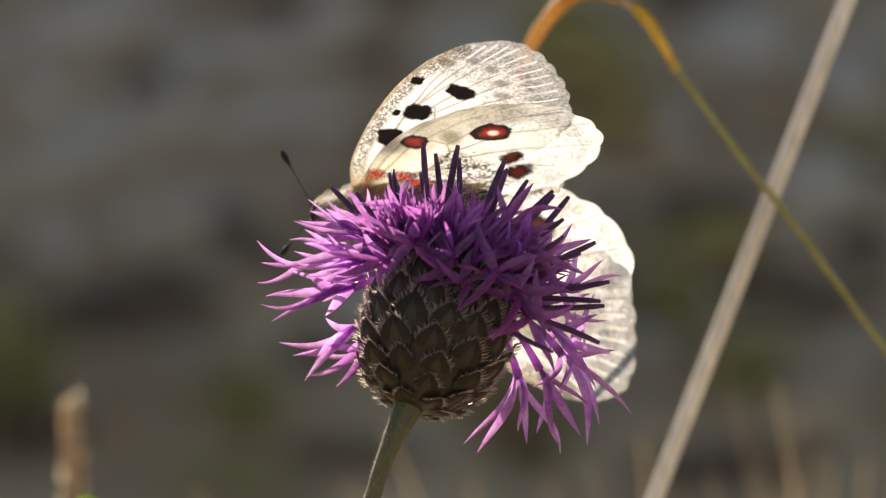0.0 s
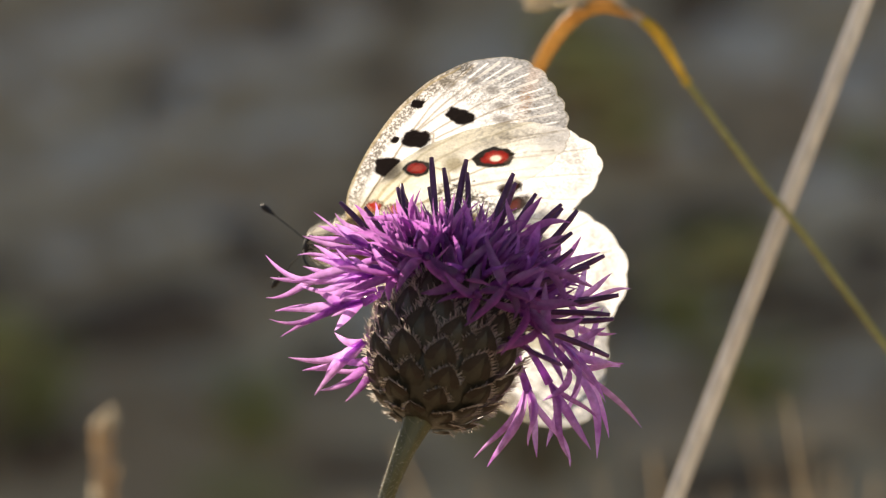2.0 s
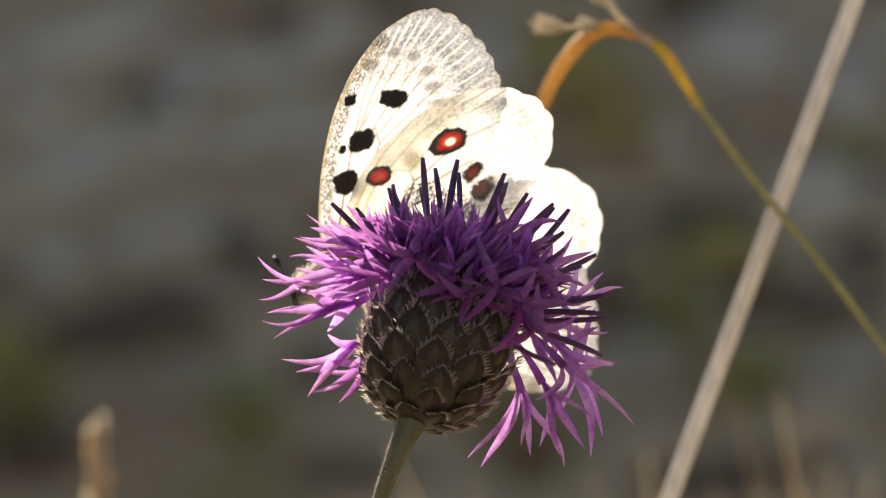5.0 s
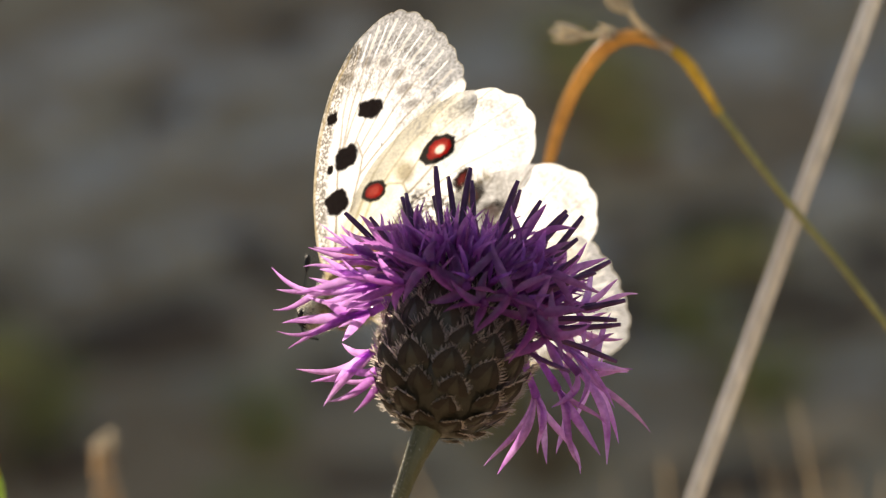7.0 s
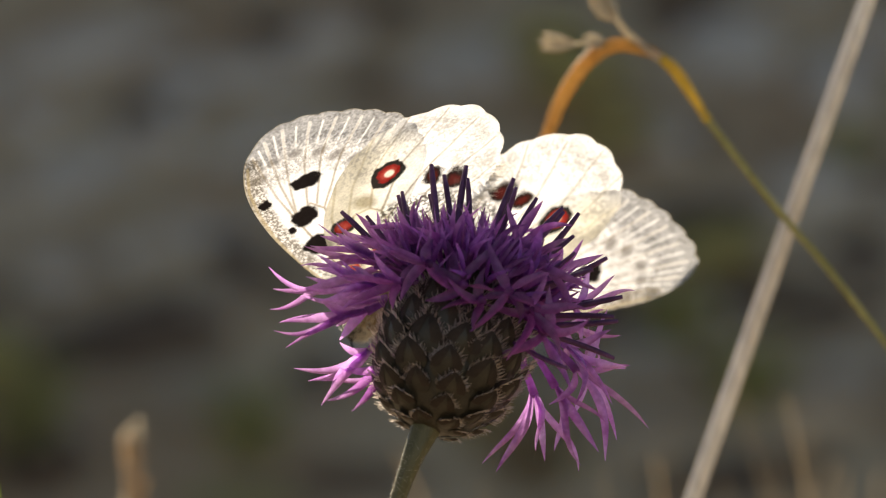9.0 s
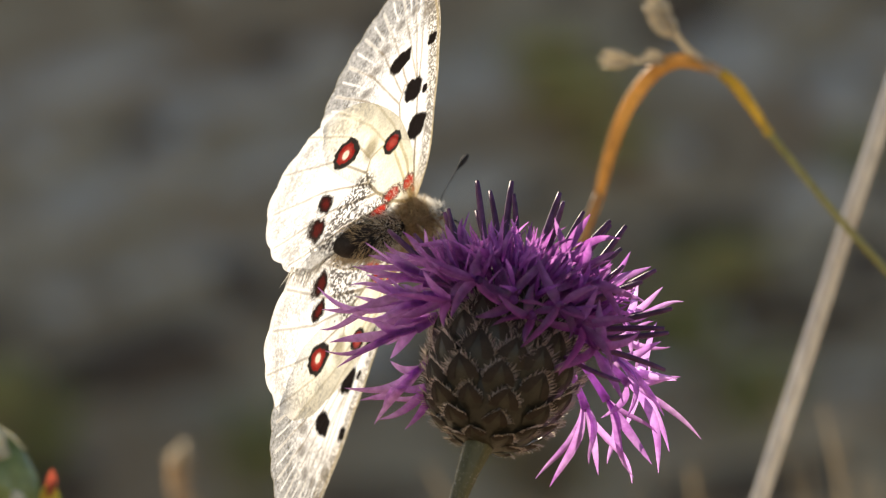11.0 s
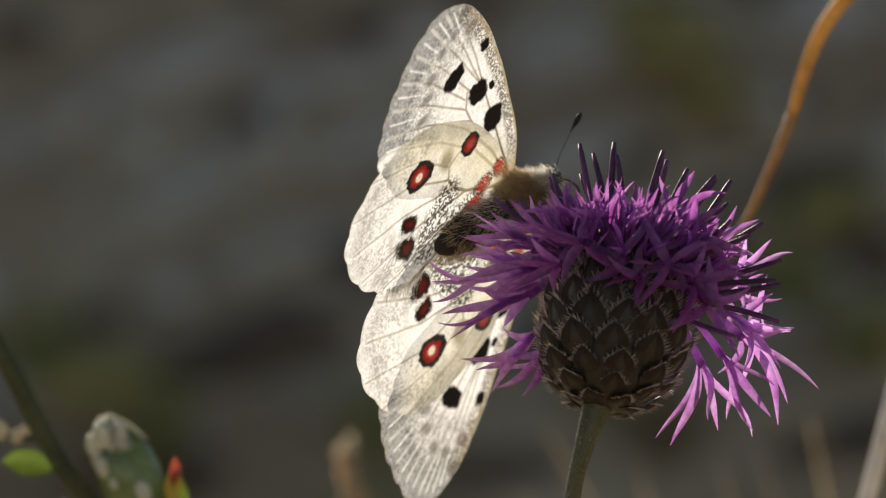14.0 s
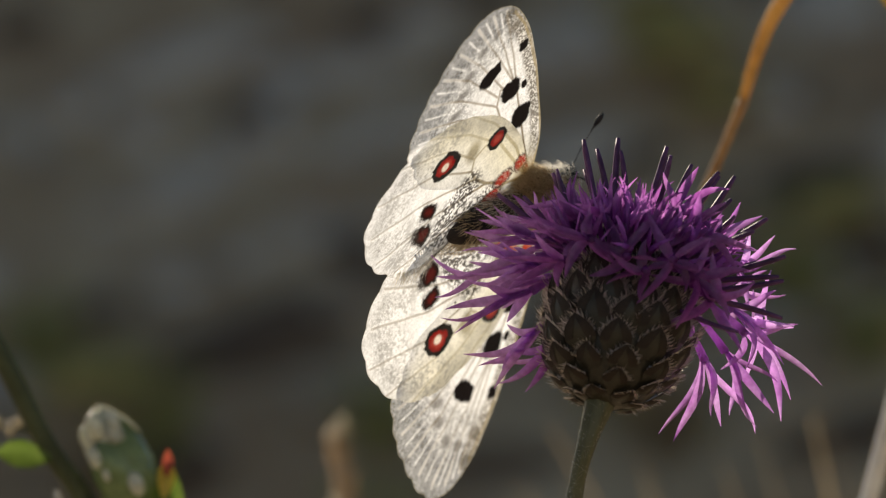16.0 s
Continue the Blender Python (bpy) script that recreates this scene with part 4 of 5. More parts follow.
def wing(name, outline, centre, mirror, paint, seed, lift, scallops, label, parent):
    """A wing as one sheet in XY, body axis along X, belly side +Z. Rings shrink from the margin to an inner point."""
    nt_, nr = 540, 116
    ring = closed_curve(outline, nt_)
    far = np.clip((np.hypot(ring[:, 0], ring[:, 1]) - 15) / 15, 0, 1)
    ring = np.array(centre) + (ring - np.array(centre)) * (1 + (0.040 if outline is FORE else 0.024) * far[:, None])
    rel = ring - np.array(centre)
    ang = np.arctan2(rel[:, 1], rel[:, 0])
    # shallow scallops along the outer margin
    amt = np.zeros(nt_)
    for lo, hi, count, depth in scallops:
        s = (np.arange(nt_) / nt_ * len(outline) - lo) / (hi - lo)
        inside = (s > 0) & (s < 1)
        amt += inside * depth * (np.abs(np.sin(np.pi * s * count)) - 0.75)
    ring = ring + rel / np.linalg.norm(rel, axis=1)[:, None] * amt[:, None]
    rel = ring - np.array(centre)
    fr = (1 - (np.arange(nr) / (nr - 1)) ** 1.15 * 0.985)
    pts = np.array(centre)[None, None, :] + rel[None, :, :] * fr[:, None, None]
    u, v = pts[..., 0].ravel(), pts[..., 1].ravel()
    edge = (np.linalg.norm(rel, axis=1)[None, :] * (1 - fr[:, None])).ravel()
    rg = np.random.RandomState(seed)
    col, bare, vein = paint(u, v, edge, np.tile(ang, nr), rg)
    z = lift(u, v) - 0.10 * np.clip(1 - vein / 0.6, 0, 1) + 0.05 * np.sin(u * 0.9 + v * 0.5)
    sx = -1 if mirror else 1
    co = np.stack([u * sx, v, z], 1) * MM
    idx = np.arange(nt_ * nr).reshape(nr, nt_)
    a, b = idx[:-1], idx[1:]
    quads = np.stack([a, np.roll(a, -1, 1), np.roll(b, -1, 1), b], -1).reshape(-1, 4)
    if not mirror:
        quads = quads[:, ::-1]
    faces = quads.tolist() + [idx[-1].tolist()]
    me = bpy.data.meshes.new(name)
    me.from_pydata(co.tolist(), [], faces)
    at = me.attributes.new("scales", "FLOAT_COLOR", "POINT")
    at.data.foreach_set("color", np.concatenate([np.clip(col, 0, 1), np.ones((len(col), 1))], 1).astype(np.float32).ravel())
    at = me.attributes.new("bare", "FLOAT", "POINT")
    at.data.foreach_set("value", bare.astype(np.float32))
    me.materials.append(M_WING)
    me.polygons.foreach_set("use_smooth", [True] * len(me.polygons))
    ob = new(name, me)
    ob.parent = parent
    return tagged(ob, label)


butterfly = thing("butterfly", "white butterfly with black spots and red eye spots on the flower", "butterfly")
fore_lift = lambda u, v: -0.15 + 0.003 * np.maximum(v - 14, 0) ** 2
hind_lift = lambda u, v: 0.45 + 0.0035 * np.maximum(v - 14, 0) ** 2 - 0.0012 * np.maximum(u - 14, 0) ** 2
FS, HS = ((8.4, 15.8, 8, 0.50),), ((5.5, 15.5, 7, 0.45),)
wing_lf = wing("forewing", FORE, (9, 22), False, fore_colours, 3, fore_lift, FS, "translucent white forewing with black spots and glassy margin", butterfly)
wing_rf = wing("forewing", FORE, (9, 22), True, fore_colours, 4, fore_lift, FS, "translucent white forewing with black spots and glassy margin", butterfly)
wing_lh = wing("hindwing", HIND, (16, 14), False, hind_colours, 5, hind_lift, HS, "cream hindwing with two red eye spots", butterfly)
wing_rh = wing("hindwing", HIND, (16, 14), True, hind_colours, 6, hind_lift, HS, "cream hindwing with two red eye spots", butterfly)


def body_axis(profile, seg, bm, squash=1.0):
    revolve(bm, profile, seg, Matrix.Rotation(radians(90), 4, "Y"))


bm = bmesh.new()
body_axis([(0.3 * MM, -19.6 * MM), (1.2 * MM, -19.0 * MM), (1.9 * MM, -17.6 * MM), (2.5 * MM, -15.8 * MM), (2.9 * MM, -14 * MM), (2.75 * MM, -13.4 * MM), (3.0 * MM, -12 * MM), (2.85 * MM, -11 * MM), (3.0 * MM, -9.5 * MM), (2.75 * MM, -8.5 * MM), (2.8 * MM, -7 * MM), (2.3 * MM, -5.5 * MM), (2.0 * MM, -4 * MM)], 20, bm)
part("abdomen", bm, M_ABDOMEN, butterfly, "dark plump abdomen with pale bands of hair")
bm = bmesh.new()
body_axis([(1.4 * MM, -5 * MM), (2.7 * MM, -3.5 * MM), (3.2 * MM, -1 * MM), (3.2 * MM, 1.5 * MM), (2.6 * MM, 3.8 * MM), (1.4 * MM, 5.2 * MM)], 20, bm)
part("thorax", bm, M_FUR, butterfly, "stout furry thorax")
bm = bmesh.new()
body_axis([(0.7 * MM, 4.8 * MM), (1.5 * MM, 5.6 * MM), (1.7 * MM, 6.8 * MM), (1.2 * MM, 8.0 * MM), (0.3 * MM, 8.5 * MM)], 16, bm)
head = part("head", bm, M_BLACK, butterfly, "small dark head")
for sgn in (-1, 1):
    bm = bmesh.new()
    bmesh.ops.create_uvsphere(bm, u_segments=16, v_segments=10, radius=1.0 * MM)
    eye = part("eye", bm, M_BLACK, head, "round black eye")
    eye.matrix_basis = pose(7.0 * MM, sgn * 1.2 * MM, 0.1 * MM)
    bm = bmesh.new()
    reach = Vector((0.40, 0.65, 0.64)) if sgn > 0 else Vector((0.60, -0.78, 0.0))
    root = Vector((7.8, sgn * 0.7, 0.7))
    p = smooth_path([(reach * q + Vector((0, 0, 0.012 * q * (11 - q)))) * MM for q in (0, 3.4, 6.8, 10.2)], 16)
    tube(bm, p, [0.075 * MM] * 11 + [0.18 * MM, 0.36 * MM, 0.5 * MM, 0.45 * MM, 0.2 * MM], seg=8)
    antenna = part("antenna", bm, M_BLACK, head, "short black clubbed antenna")
    antenna.matrix_basis = Matrix.Translation(root * MM)
    if sgn > 0:
        antenna_left = antenna
    else:
        antenna_right = antenna
bm = bmesh.new()
tube(bm, smooth_path([(8.2 * MM, 0, -0.6 * MM), (8.5 * MM, 0, -2 * MM), (8.1 * MM, 0, -3.8 * MM), (7.2 * MM, 0, -5 * MM)], 12), 0.16 * MM, seg=6)
part("proboscis", bm, M_BLACK, head, "thin dark proboscis")
for sgn in (-1, 1):
    for x0, x1, x2 in ((3.2, 4.2, 4.0), (1.0, 1.5, 1.0), (-2.0, -4.5, -6.5)):
        bm = bmesh.new()
        p = smooth_path([(x0 * MM, sgn * 1.0 * MM, -2.2 * MM), (x1 * 0.8 * MM, sgn * 1.8 * MM, -3.6 * MM), (x2 * 0.6 * MM, sgn * 1.4 * MM, -4.9 * MM), (x2 * 0.6 * MM, sgn * 0.8 * MM, -6.4 * MM)], 14)
        tube(bm, p, [0.34 * MM] * 4 + [0.25 * MM] * 5 + [0.16 * MM] * 5, seg=7)
        part("leg", bm, M_TAN, butterfly, "slender tan leg")


def fur(name, spots, n, length, seed, material, label, lie=0.75):
    """Many fine hairs that stand on the body: spots are (x, radius) along the body axis."""
    rnd = random.Random(seed)
    bm = bmesh.new()
    for i in range(n):
        x, r = spots[0][0], 0
        s = rnd.random() * (len(spots) - 1)
        j = int(s)
        t = s - j
        x = spots[j][0] * (1 - t) + spots[j + 1][0] * t
        r = spots[j][1] * (1 - t) + spots[j + 1][1] * t
        a = rnd.uniform(0, 2 * math.pi)
        o = Vector((0, math.cos(a), math.sin(a)))
        b = Vector((x, 0, 0)) * MM + o * (r * 0.93 * MM)
        d = (o + Vector((-lie + rnd.gauss(0, 0.3), rnd.gauss(0, 0.3), rnd.gauss(0, 0.3)))).normalized()
        l = length * rnd.uniform(0.5, 1.2) * MM
        tip = b + d * l + Vector((-0.25 * l, 0, 0))
        petal(bm, [b, b + d * l * 0.55, tip], [0.045 * MM, 0.04 * MM, 0.01 * MM], (rnd.gauss(0, 1), rnd.gauss(0, 1), rnd.gauss(0, 1)), 0.0)
    ob = part(name, bm, material, butterfly, label)
    return tagged(ob, kind="stuff")


fur("thorax_fur", [(-5, 2.6), (-2, 3.2), (0.5, 3.3), (2.2, 3.0)], 3800, 2.8, 1, M_FUR, "dense tan fur of the thorax")
fur("collar_fur", [(1.2, 3.0), (3.2, 2.7), (5.2, 1.8), (7.9, 1.3)], 2000, 2.2, 2, M_PALEFUR, "pale fur collar behind the head")
fur("abdomen_fur", [(-17.5, 2.0), (-15, 2.6), (-12, 2.9), (-9, 3.0), (-4.5, 2.3)], 1300, 2.6, 3, M_FUR, "sparse brown hair of the abdomen", 1.9)
fur("side_fur", [(-12, 2.9), (-9, 3.0), (-4.5, 2.5)], 1200, 3.0, 4, M_PALEFUR, "pale hair along the flanks of the abdomen", 1.5)


def wing_fringe(hind, sx, seed):
    """Pale hairs along the inner margin of a hindwing."""
    rnd = random.Random(seed)
    bm = bmesh.new()
    for i in range(170):
        t = rnd.random()
        u, v = 15 + 15 * t, 2.4 + 3.2 * max(0, t - 0.7) / 0.3
        b = Vector((u * sx, v, 0.2 + rnd.gauss(0, 0.15))) * MM
        d = Vector((sx * (0.55 + rnd.gauss(0, 0.15)), -0.8, rnd.gauss(0, 0.2))).normalized()
        l = rnd.uniform(1.4, 3.0) * MM
        petal(bm, [b - d * 0.4 * MM, b + d * l * 0.5, b + d * l + Vector((0.2 * sx * l, 0, 0))], [0.07 * MM, 0.055 * MM, 0.01 * MM], (0, rnd.gauss(0, 0.5), 1), 0.0)
    ob = part("fringe", bm, M_PALEFUR, hind, "pale hair fringe of the inner margin")
    tagged(ob, kind="stuff")


wing_fringe(wing_lh, 1, 8)
wing_fringe(wing_rh, -1, 9)

# ---- the bent dry grass behind the flower ----
GY = 0.105
bent_grass = thing("bent_grass", "bent grass stalk with an orange drooping leaf and pale spikelets", "grass", pose(0.19, GY, 0))
GO = Vector((0.19, GY, 0))


def back(x, z):
    """Points drawn at a depth of 0.06, moved to the stalk's own depth."""
    k = (0.743 + GY) / 0.803
    return Vector((0.0064 + (x - 0.0064) * k, GY, 0.4235 + (z - 0.4235) * k)) - GO


def path3(points):
    return [back(x, z) for x, z in points]


bm = bmesh.new()
culm = path3([(0.19, -0.01), (0.185, 0.12), (0.165, 0.24), (0.125, 0.34), (0.0741, 0.4134), (0.0602, 0.4317), (0.0538, 0.4403), (0.0482, 0.4481)])
tube(bm, smooth_path(culm, 60), 0.00062, seg=10)
part("culm", bm, M_GRASS, bent_grass, "thin olive-green grass culm")
bm = bmesh.new()
tube(bm, smooth_path(path3([(0.0482, 0.4481), (0.0456, 0.4526), (0.0435, 0.4558), (0.0413, 0.4579)]), 20), [0.00066 + 0.0004 * math.sin(i / 19 * 2.6) for i in range(20)], seg=10)
bmesh.ops.create_uvsphere(bm, u_segments=12, v_segments=8, radius=0.00095, matrix=Matrix.Translation(back(0.0482, 0.4481)))
part("sheath", bm, M_YELLOW, bent_grass, "yellow leaf sheath above the node")
bm = bmesh.new()
arch = path3([(0.0413, 0.4579), (0.0391, 0.4591), (0.0351, 0.4601), (0.0319, 0.4593), (0.0287, 0.4566), (0.0254, 0.4518), (0.0228, 0.4456), (0.0209, 0.4395)])
tube(bm, smooth_path(arch, 40), [0.0008 + 0.0005 * math.sin(i / 39 * 3.0) for i in range(40)], seg=10, flat=0.45)
leaf_blade = part("leaf_blade", bm, M_ORANGE, bent_grass, "orange withered leaf blade hanging over")
bm = bmesh.new()
low = path3([(0.0209, 0.4395), (0.0180, 0.4330), (0.0148, 0.4262), (0.0115, 0.4205), (0.0088, 0.4150), (0.0070, 0.4080)])
tube(bm, smooth_path(low, 26), [0.00098 - 0.0007 * i / 25 for i in range(26)], seg=8, flat=0.5)
part("leaf_tip", bm, M_LEAFTIP, bent_grass, "brown curled tip of the leaf")
bm = bmesh.new()
tube(bm, smooth_path(path3([(0.0418, 0.4574), (0.0376, 0.4605), (0.0350, 0.4635), (0.0325, 0.4690), (0.0290, 0.478), (0.026, 0.486)]), 30), [0.0008 - 0.0005 * i / 29 for i in range(30)], seg=8)
panicle = part("panicle", bm, M_HUSK, bent_grass, "pale dry flowering branch")
bm = bmesh.new()
tube(bm, smooth_path(path3([(0.0398, 0.4592), (0.0350, 0.4602), (0.0305, 0.4604), (0.0270, 0.4604)]), 16), 0.00035, seg=6)
part("side_branch", bm, M_HUSK, bent_grass)


def spikelet(x, z, turn, length, width):
    bm = bmesh.new()
    for k, (o, s) in enumerate(((-0.25, 0.9), (0.25, 0.9), (0.0, 1.0))):
        prof = [(0.05, 0), (0.6, 0.2), (1.0, 0.45), (0.75, 0.72), (0.1, 1.0)]
        revolve(bm, [(r * width / 2 * s, h * length * s) for r, h in prof], 10, Matrix.Translation((o * width, 0.2 * width * (k - 1), 0)) @ pose(0, 0, 0, 0, o * 40, 0))
    ob = part("spikelet", bm, M_HUSK, bent_grass)
    ob.matrix_basis = Matrix.Translation(back(x, z)) @ pose(0, 0, 0, 0, turn, 0)


for x, z, tn, l, w in ((0.0276, 0.4604, -82, 0.0062, 0.0016), (0.0330, 0.4602, -75, 0.0045, 0.0013), (0.0345, 0.4640, -40, 0.0060, 0.0022), (0.0335, 0.466, -35, 0.006, 0.0024), (0.031, 0.472, -30, 0.006, 0.0024), (0.0305, 0.477, -20, 0.006, 0.0022), (0.027, 0.483, -25, 0.006, 0.002)):
    spikelet(x, z, tn, l, w)

# pale straight straw
SY = 0.12
SK = (0.743 + SY) / 0.818
straw = thing("straw", "pale grey-brown dry straw leaning behind the flower", "straw", pose(-0.11, SY, 0))
bm = bmesh.new()
sp = smooth_path([Vector((0.0064 + (x - 0.0064) * SK + 0.11, 0, 0.4235 + (z - 0.4235) * SK)) for x, z in ((-0.11, -0.01), (-0.032, 0.192), (0.0433, 0.386), (0.0742, 0.4657), (0.0982, 0.5277), (0.128, 0.6045))], 80)
tube(bm, sp, [0.00162 - 0.0003 * i / 79 for i in range(80)], seg=14)
part("culm", bm, M_STRAW, straw)
for i in (14, 72):
    bm = bmesh.new()
    tube(bm, [sp[i] + (sp[i + 1] - sp[i]) * t for t in (-0.4, -0.1, 0.2, 0.5)], [0.00162, 0.00176, 0.00176, 0.00162], seg=14)
    part("node_ring", bm, M_STRAW, straw)

# brown seed head
BY = 0.30
BK = (0.743 + BY) / 0.893
seed_stalk = thing("seed_head", "small brown withered seed head on a thin stalk", "seed head", pose(-0.047, BY, 0))
seed_stalk.scale = (BK, BK, BK)
bm = bmesh.new()
tube(bm, smooth_path([(0.004, 0, 0.055), (0.002, 0, 0.2), (-0.001, 0, 0.34), (-0.0008, 0, 0.3840)], 40), 0.0009, seg=8)
part("stalk", bm, M_SEED, seed_stalk)
bm = bmesh.new()
revolve(bm, [(0.0008, 0.355), (0.0012, 0.362), (0.0015, 0.372), (0.0017, 0.380), (0.0016, 0.388), (0.0012, 0.3945), (0.0004, 0.3985)], 18)
for v in bm.verts:
    v.co += Vector((0.0004 * noise.noise(v.co * 900), 0.0004 * noise.noise(v.co * 900 + Vector((5, 0, 0))), 0))
part("seed_head", bm, M_SEED, seed_stalk)
rnd = random.Random(3)
for k in range(60):
    bm = bmesh.new()
    a, h = rnd.uniform(0, 6.28), 0.362 + 0.034 * rnd.random()
    r = 0.0015 if h < 0.386 else 0.0015 - 0.11 * (h - 0.386)
    b = Vector((r * math.cos(a), r * math.sin(a), h))
    out = rnd.uniform(0.05, 0.4)
    d = Vector((math.cos(a) * out, math.sin(a) * out, 1)).normalized()
    l = rnd.uniform(0.0025, 0.0045)
    petal(bm, [b, b + d * l * 0.5, b + d * l + Vector((math.cos(a), math.sin(a), 0)) * l * 0.15], [0.0006, 0.0009, 0.0001], (math.cos(a), math.sin(a), 0.3), cup=0.4)
    part("husk", bm, M_HUSK if k % 5 == 0 or h > 0.394 else M_SEED, seed_stalk)

# the weed with a green capsule
WY = 0.10
weed = thing("capsule_weed", "green weed with a swollen glossy capsule and red-tipped leaves", "weed", pose(-0.066, WY, 0))
WO = Vector((-0.066, WY, 0))
wp = lambda pts, y=WY: [Vector((x, y, z)) - WO for x, z in pts]
bm = bmesh.new()
tube(bm, smooth_path(wp([(-0.066, -0.01), (-0.064, 0.20), (-0.0705, 0.33), (-0.0831, 0.3852), (-0.0899, 0.4008), (-0.0985, 0.4226), (-0.113, 0.455)]), 50), [0.0021 - 0.0005 * i / 49 for i in range(50)], seg=12)
part("stem", bm, M_DARKSTEM, weed, "dark olive stem leaning over")
bm = bmesh.new()
cax = Vector((-0.0806 + 0.0752, 0, 0.4054 - 0.388)).normalized()
cm = Matrix.Translation(Vector((-0.0752, WY, 0.3875)) - WO) @ frame_to(cax, (1, 0, 0))
revolve(bm, [(0.0012, 0.0), (0.0034, 0.0014), (0.0050, 0.0045), (0.0054, 0.0082), (0.0049, 0.0120), (0.0036, 0.0155), (0.0019, 0.0178), (0.0005, 0.0188)], 28, cm)
capsule = part("capsule", bm, M_CAPSULE, weed, "swollen glossy blue-green seed capsule")
bm = bmesh.new()
for k in range(5):
    a = 2 * math.pi * k / 5
    pts = [cm @ Vector((r * math.cos(a), r * math.sin(a), h)) for r, h in ((0.0051, 0.0128), (0.0036, 0.0160), (0.0018, 0.0185), (0.0008, 0.0196))]
    blade(bm, pts, [0.0012, 0.0019, 0.0013, 0.0001], cm.to_3x3() @ Vector((math.cos(a), math.sin(a), 0.2)), thick=0.00015)
part("crown", bm, M_PALEGLOSS, capsule, "pale withered crown of the capsule")
# highlights on the waxy capsule, imitated by small pale bodies
for turn, rise, size in ((215, 0.0150, 0.0019), (228, 0.0118, 0.0014), (285, 0.0052, 0.0015), (240, 0.0085, 0.0008), (250, 0.0165, 0.0017), (195, 0.0135, 0.0013), (300, 0.0160, 0.0012), (262, 0.0140, 0.0009)):
    bm = bmesh.new()
    bmesh.ops.create_uvsphere(bm, u_segments=12, v_segments=8, radius=size * 1.3)
    ob = part("glint_spot", bm, M_PALEGLOSS, capsule, "highlight of the waxy capsule, built as a pale spot")
    rad = 0.0052 if rise < 0.01 else 0.0049 if rise < 0.013 else 0.0036
    ob.matrix_basis = cm @ Matrix.Translation((rad * math.cos(radians(turn)), rad * math.sin(radians(turn)), rise)) @ Matrix.Diagonal((0.7, 0.7, 1.1, 1))
bm = bmesh.new()
tube(bm, smooth_path(wp([(-0.0752, 0.3885), (-0.0745, 0.380), (-0.072, 0.355), (-0.0695, 0.32)]), 14), 0.0009, seg=8)
part("pedicel", bm, M_DARKSTEM, weed)


def weed_leaf(points, width, material, dy=0.0, label="", normal=(0.2, -1, 0.1)):
    bm = bmesh.new()
    p = smooth_path([q + Vector((0, dy, 0)) for q in wp(points)], 14)
    petal(bm, p, [width * (0.25 + 0.9 * math.sin(i / 13 * 2.9)) * (1 - (i / 13) ** 6) + 0.0001 for i in range(14)], normal, cup=0.35)
    return part("leaf", bm, material, weed, label)


weed_leaf([(-0.0735, 0.370), (-0.0725, 0.380), (-0.0708, 0.390), (-0.0697, 0.3965)], 0.0028, M_LEAF, -0.004)
weed_leaf([(-0.0712, 0.3900), (-0.0704, 0.3935), (-0.0699, 0.3960)], 0.0013, M_YELLOW, -0.0042, "yellowing edge of the leaf")
weed_leaf([(-0.0704, 0.3935), (-0.0699, 0.3957), (-0.0696, 0.3980)], 0.0007, M_REDTIP, -0.0046, "red leaf tip")
weed_leaf([(-0.0895, 0.3985), (-0.0925, 0.3992), (-0.0958, 0.4002), (-0.0985, 0.4006)], 0.0021, M_LEAF, -0.002, "", (0.1, -1, 0.45))
weed_leaf([(-0.0860, 0.380), (-0.0885, 0.3845), (-0.0902, 0.3868)], 0.0020, M_LEAF, -0.003)
weed_leaf([(-0.0815, 0.372), (-0.0805, 0.382), (-0.0825, 0.3905)], 0.0020, M_LEAF, 0.006)
weed_leaf([(-0.058, 0.3668), (-0.0545, 0.3755), (-0.0515, 0.3822), (-0.0492, 0.3834)], 0.0019, M_LEAF, -0.002)
weed_leaf([(-0.068, 0.345), (-0.063, 0.360), (-0.058, 0.368)], 0.0012, M_LEAF, -0.002)
for x, z, r in ((-0.0985, 0.4055, 0.0016), (-0.0958, 0.4042, 0.0012), (-0.0945, 0.4050, 0.0010), (-0.101, 0.4065, 0.0016)):
    bm = bmesh.new()
    revolve(bm, [(0.15 * r, -r), (0.8 * r, -0.5 * r), (r, 0.1 * r), (0.7 * r, 0.8 * r), (0.1 * r, 1.3 * r)], 12)
    ob = part("flower_bud", bm, M_HUSK, weed, "tiny pale withered bud")
    ob.matrix_basis = Matrix.Translation(Vector((x, WY, z)) - WO)
bm = bmesh.new()
tube(bm, smooth_path(wp([(-0.0915, 0.4030), (-0.0945, 0.4040), (-0.0985, 0.4050), (-0.102, 0.4065)]), 10), 0.0004, seg=6)
part("side_branch", bm, M_DARKSTEM, weed)
bm = bmesh.new()
tube(bm, smooth_path([p + Vector((-0.0012, 0.004, 0)) for p in wp([(-0.0690, 0.33), (-0.0800, 0.3720), (-0.0860, 0.3850), (-0.0885, 0.3930)])], 16), 0.00055, seg=6)
part("side_branch", bm, M_STRAW, weed, "thin pale side stalk")


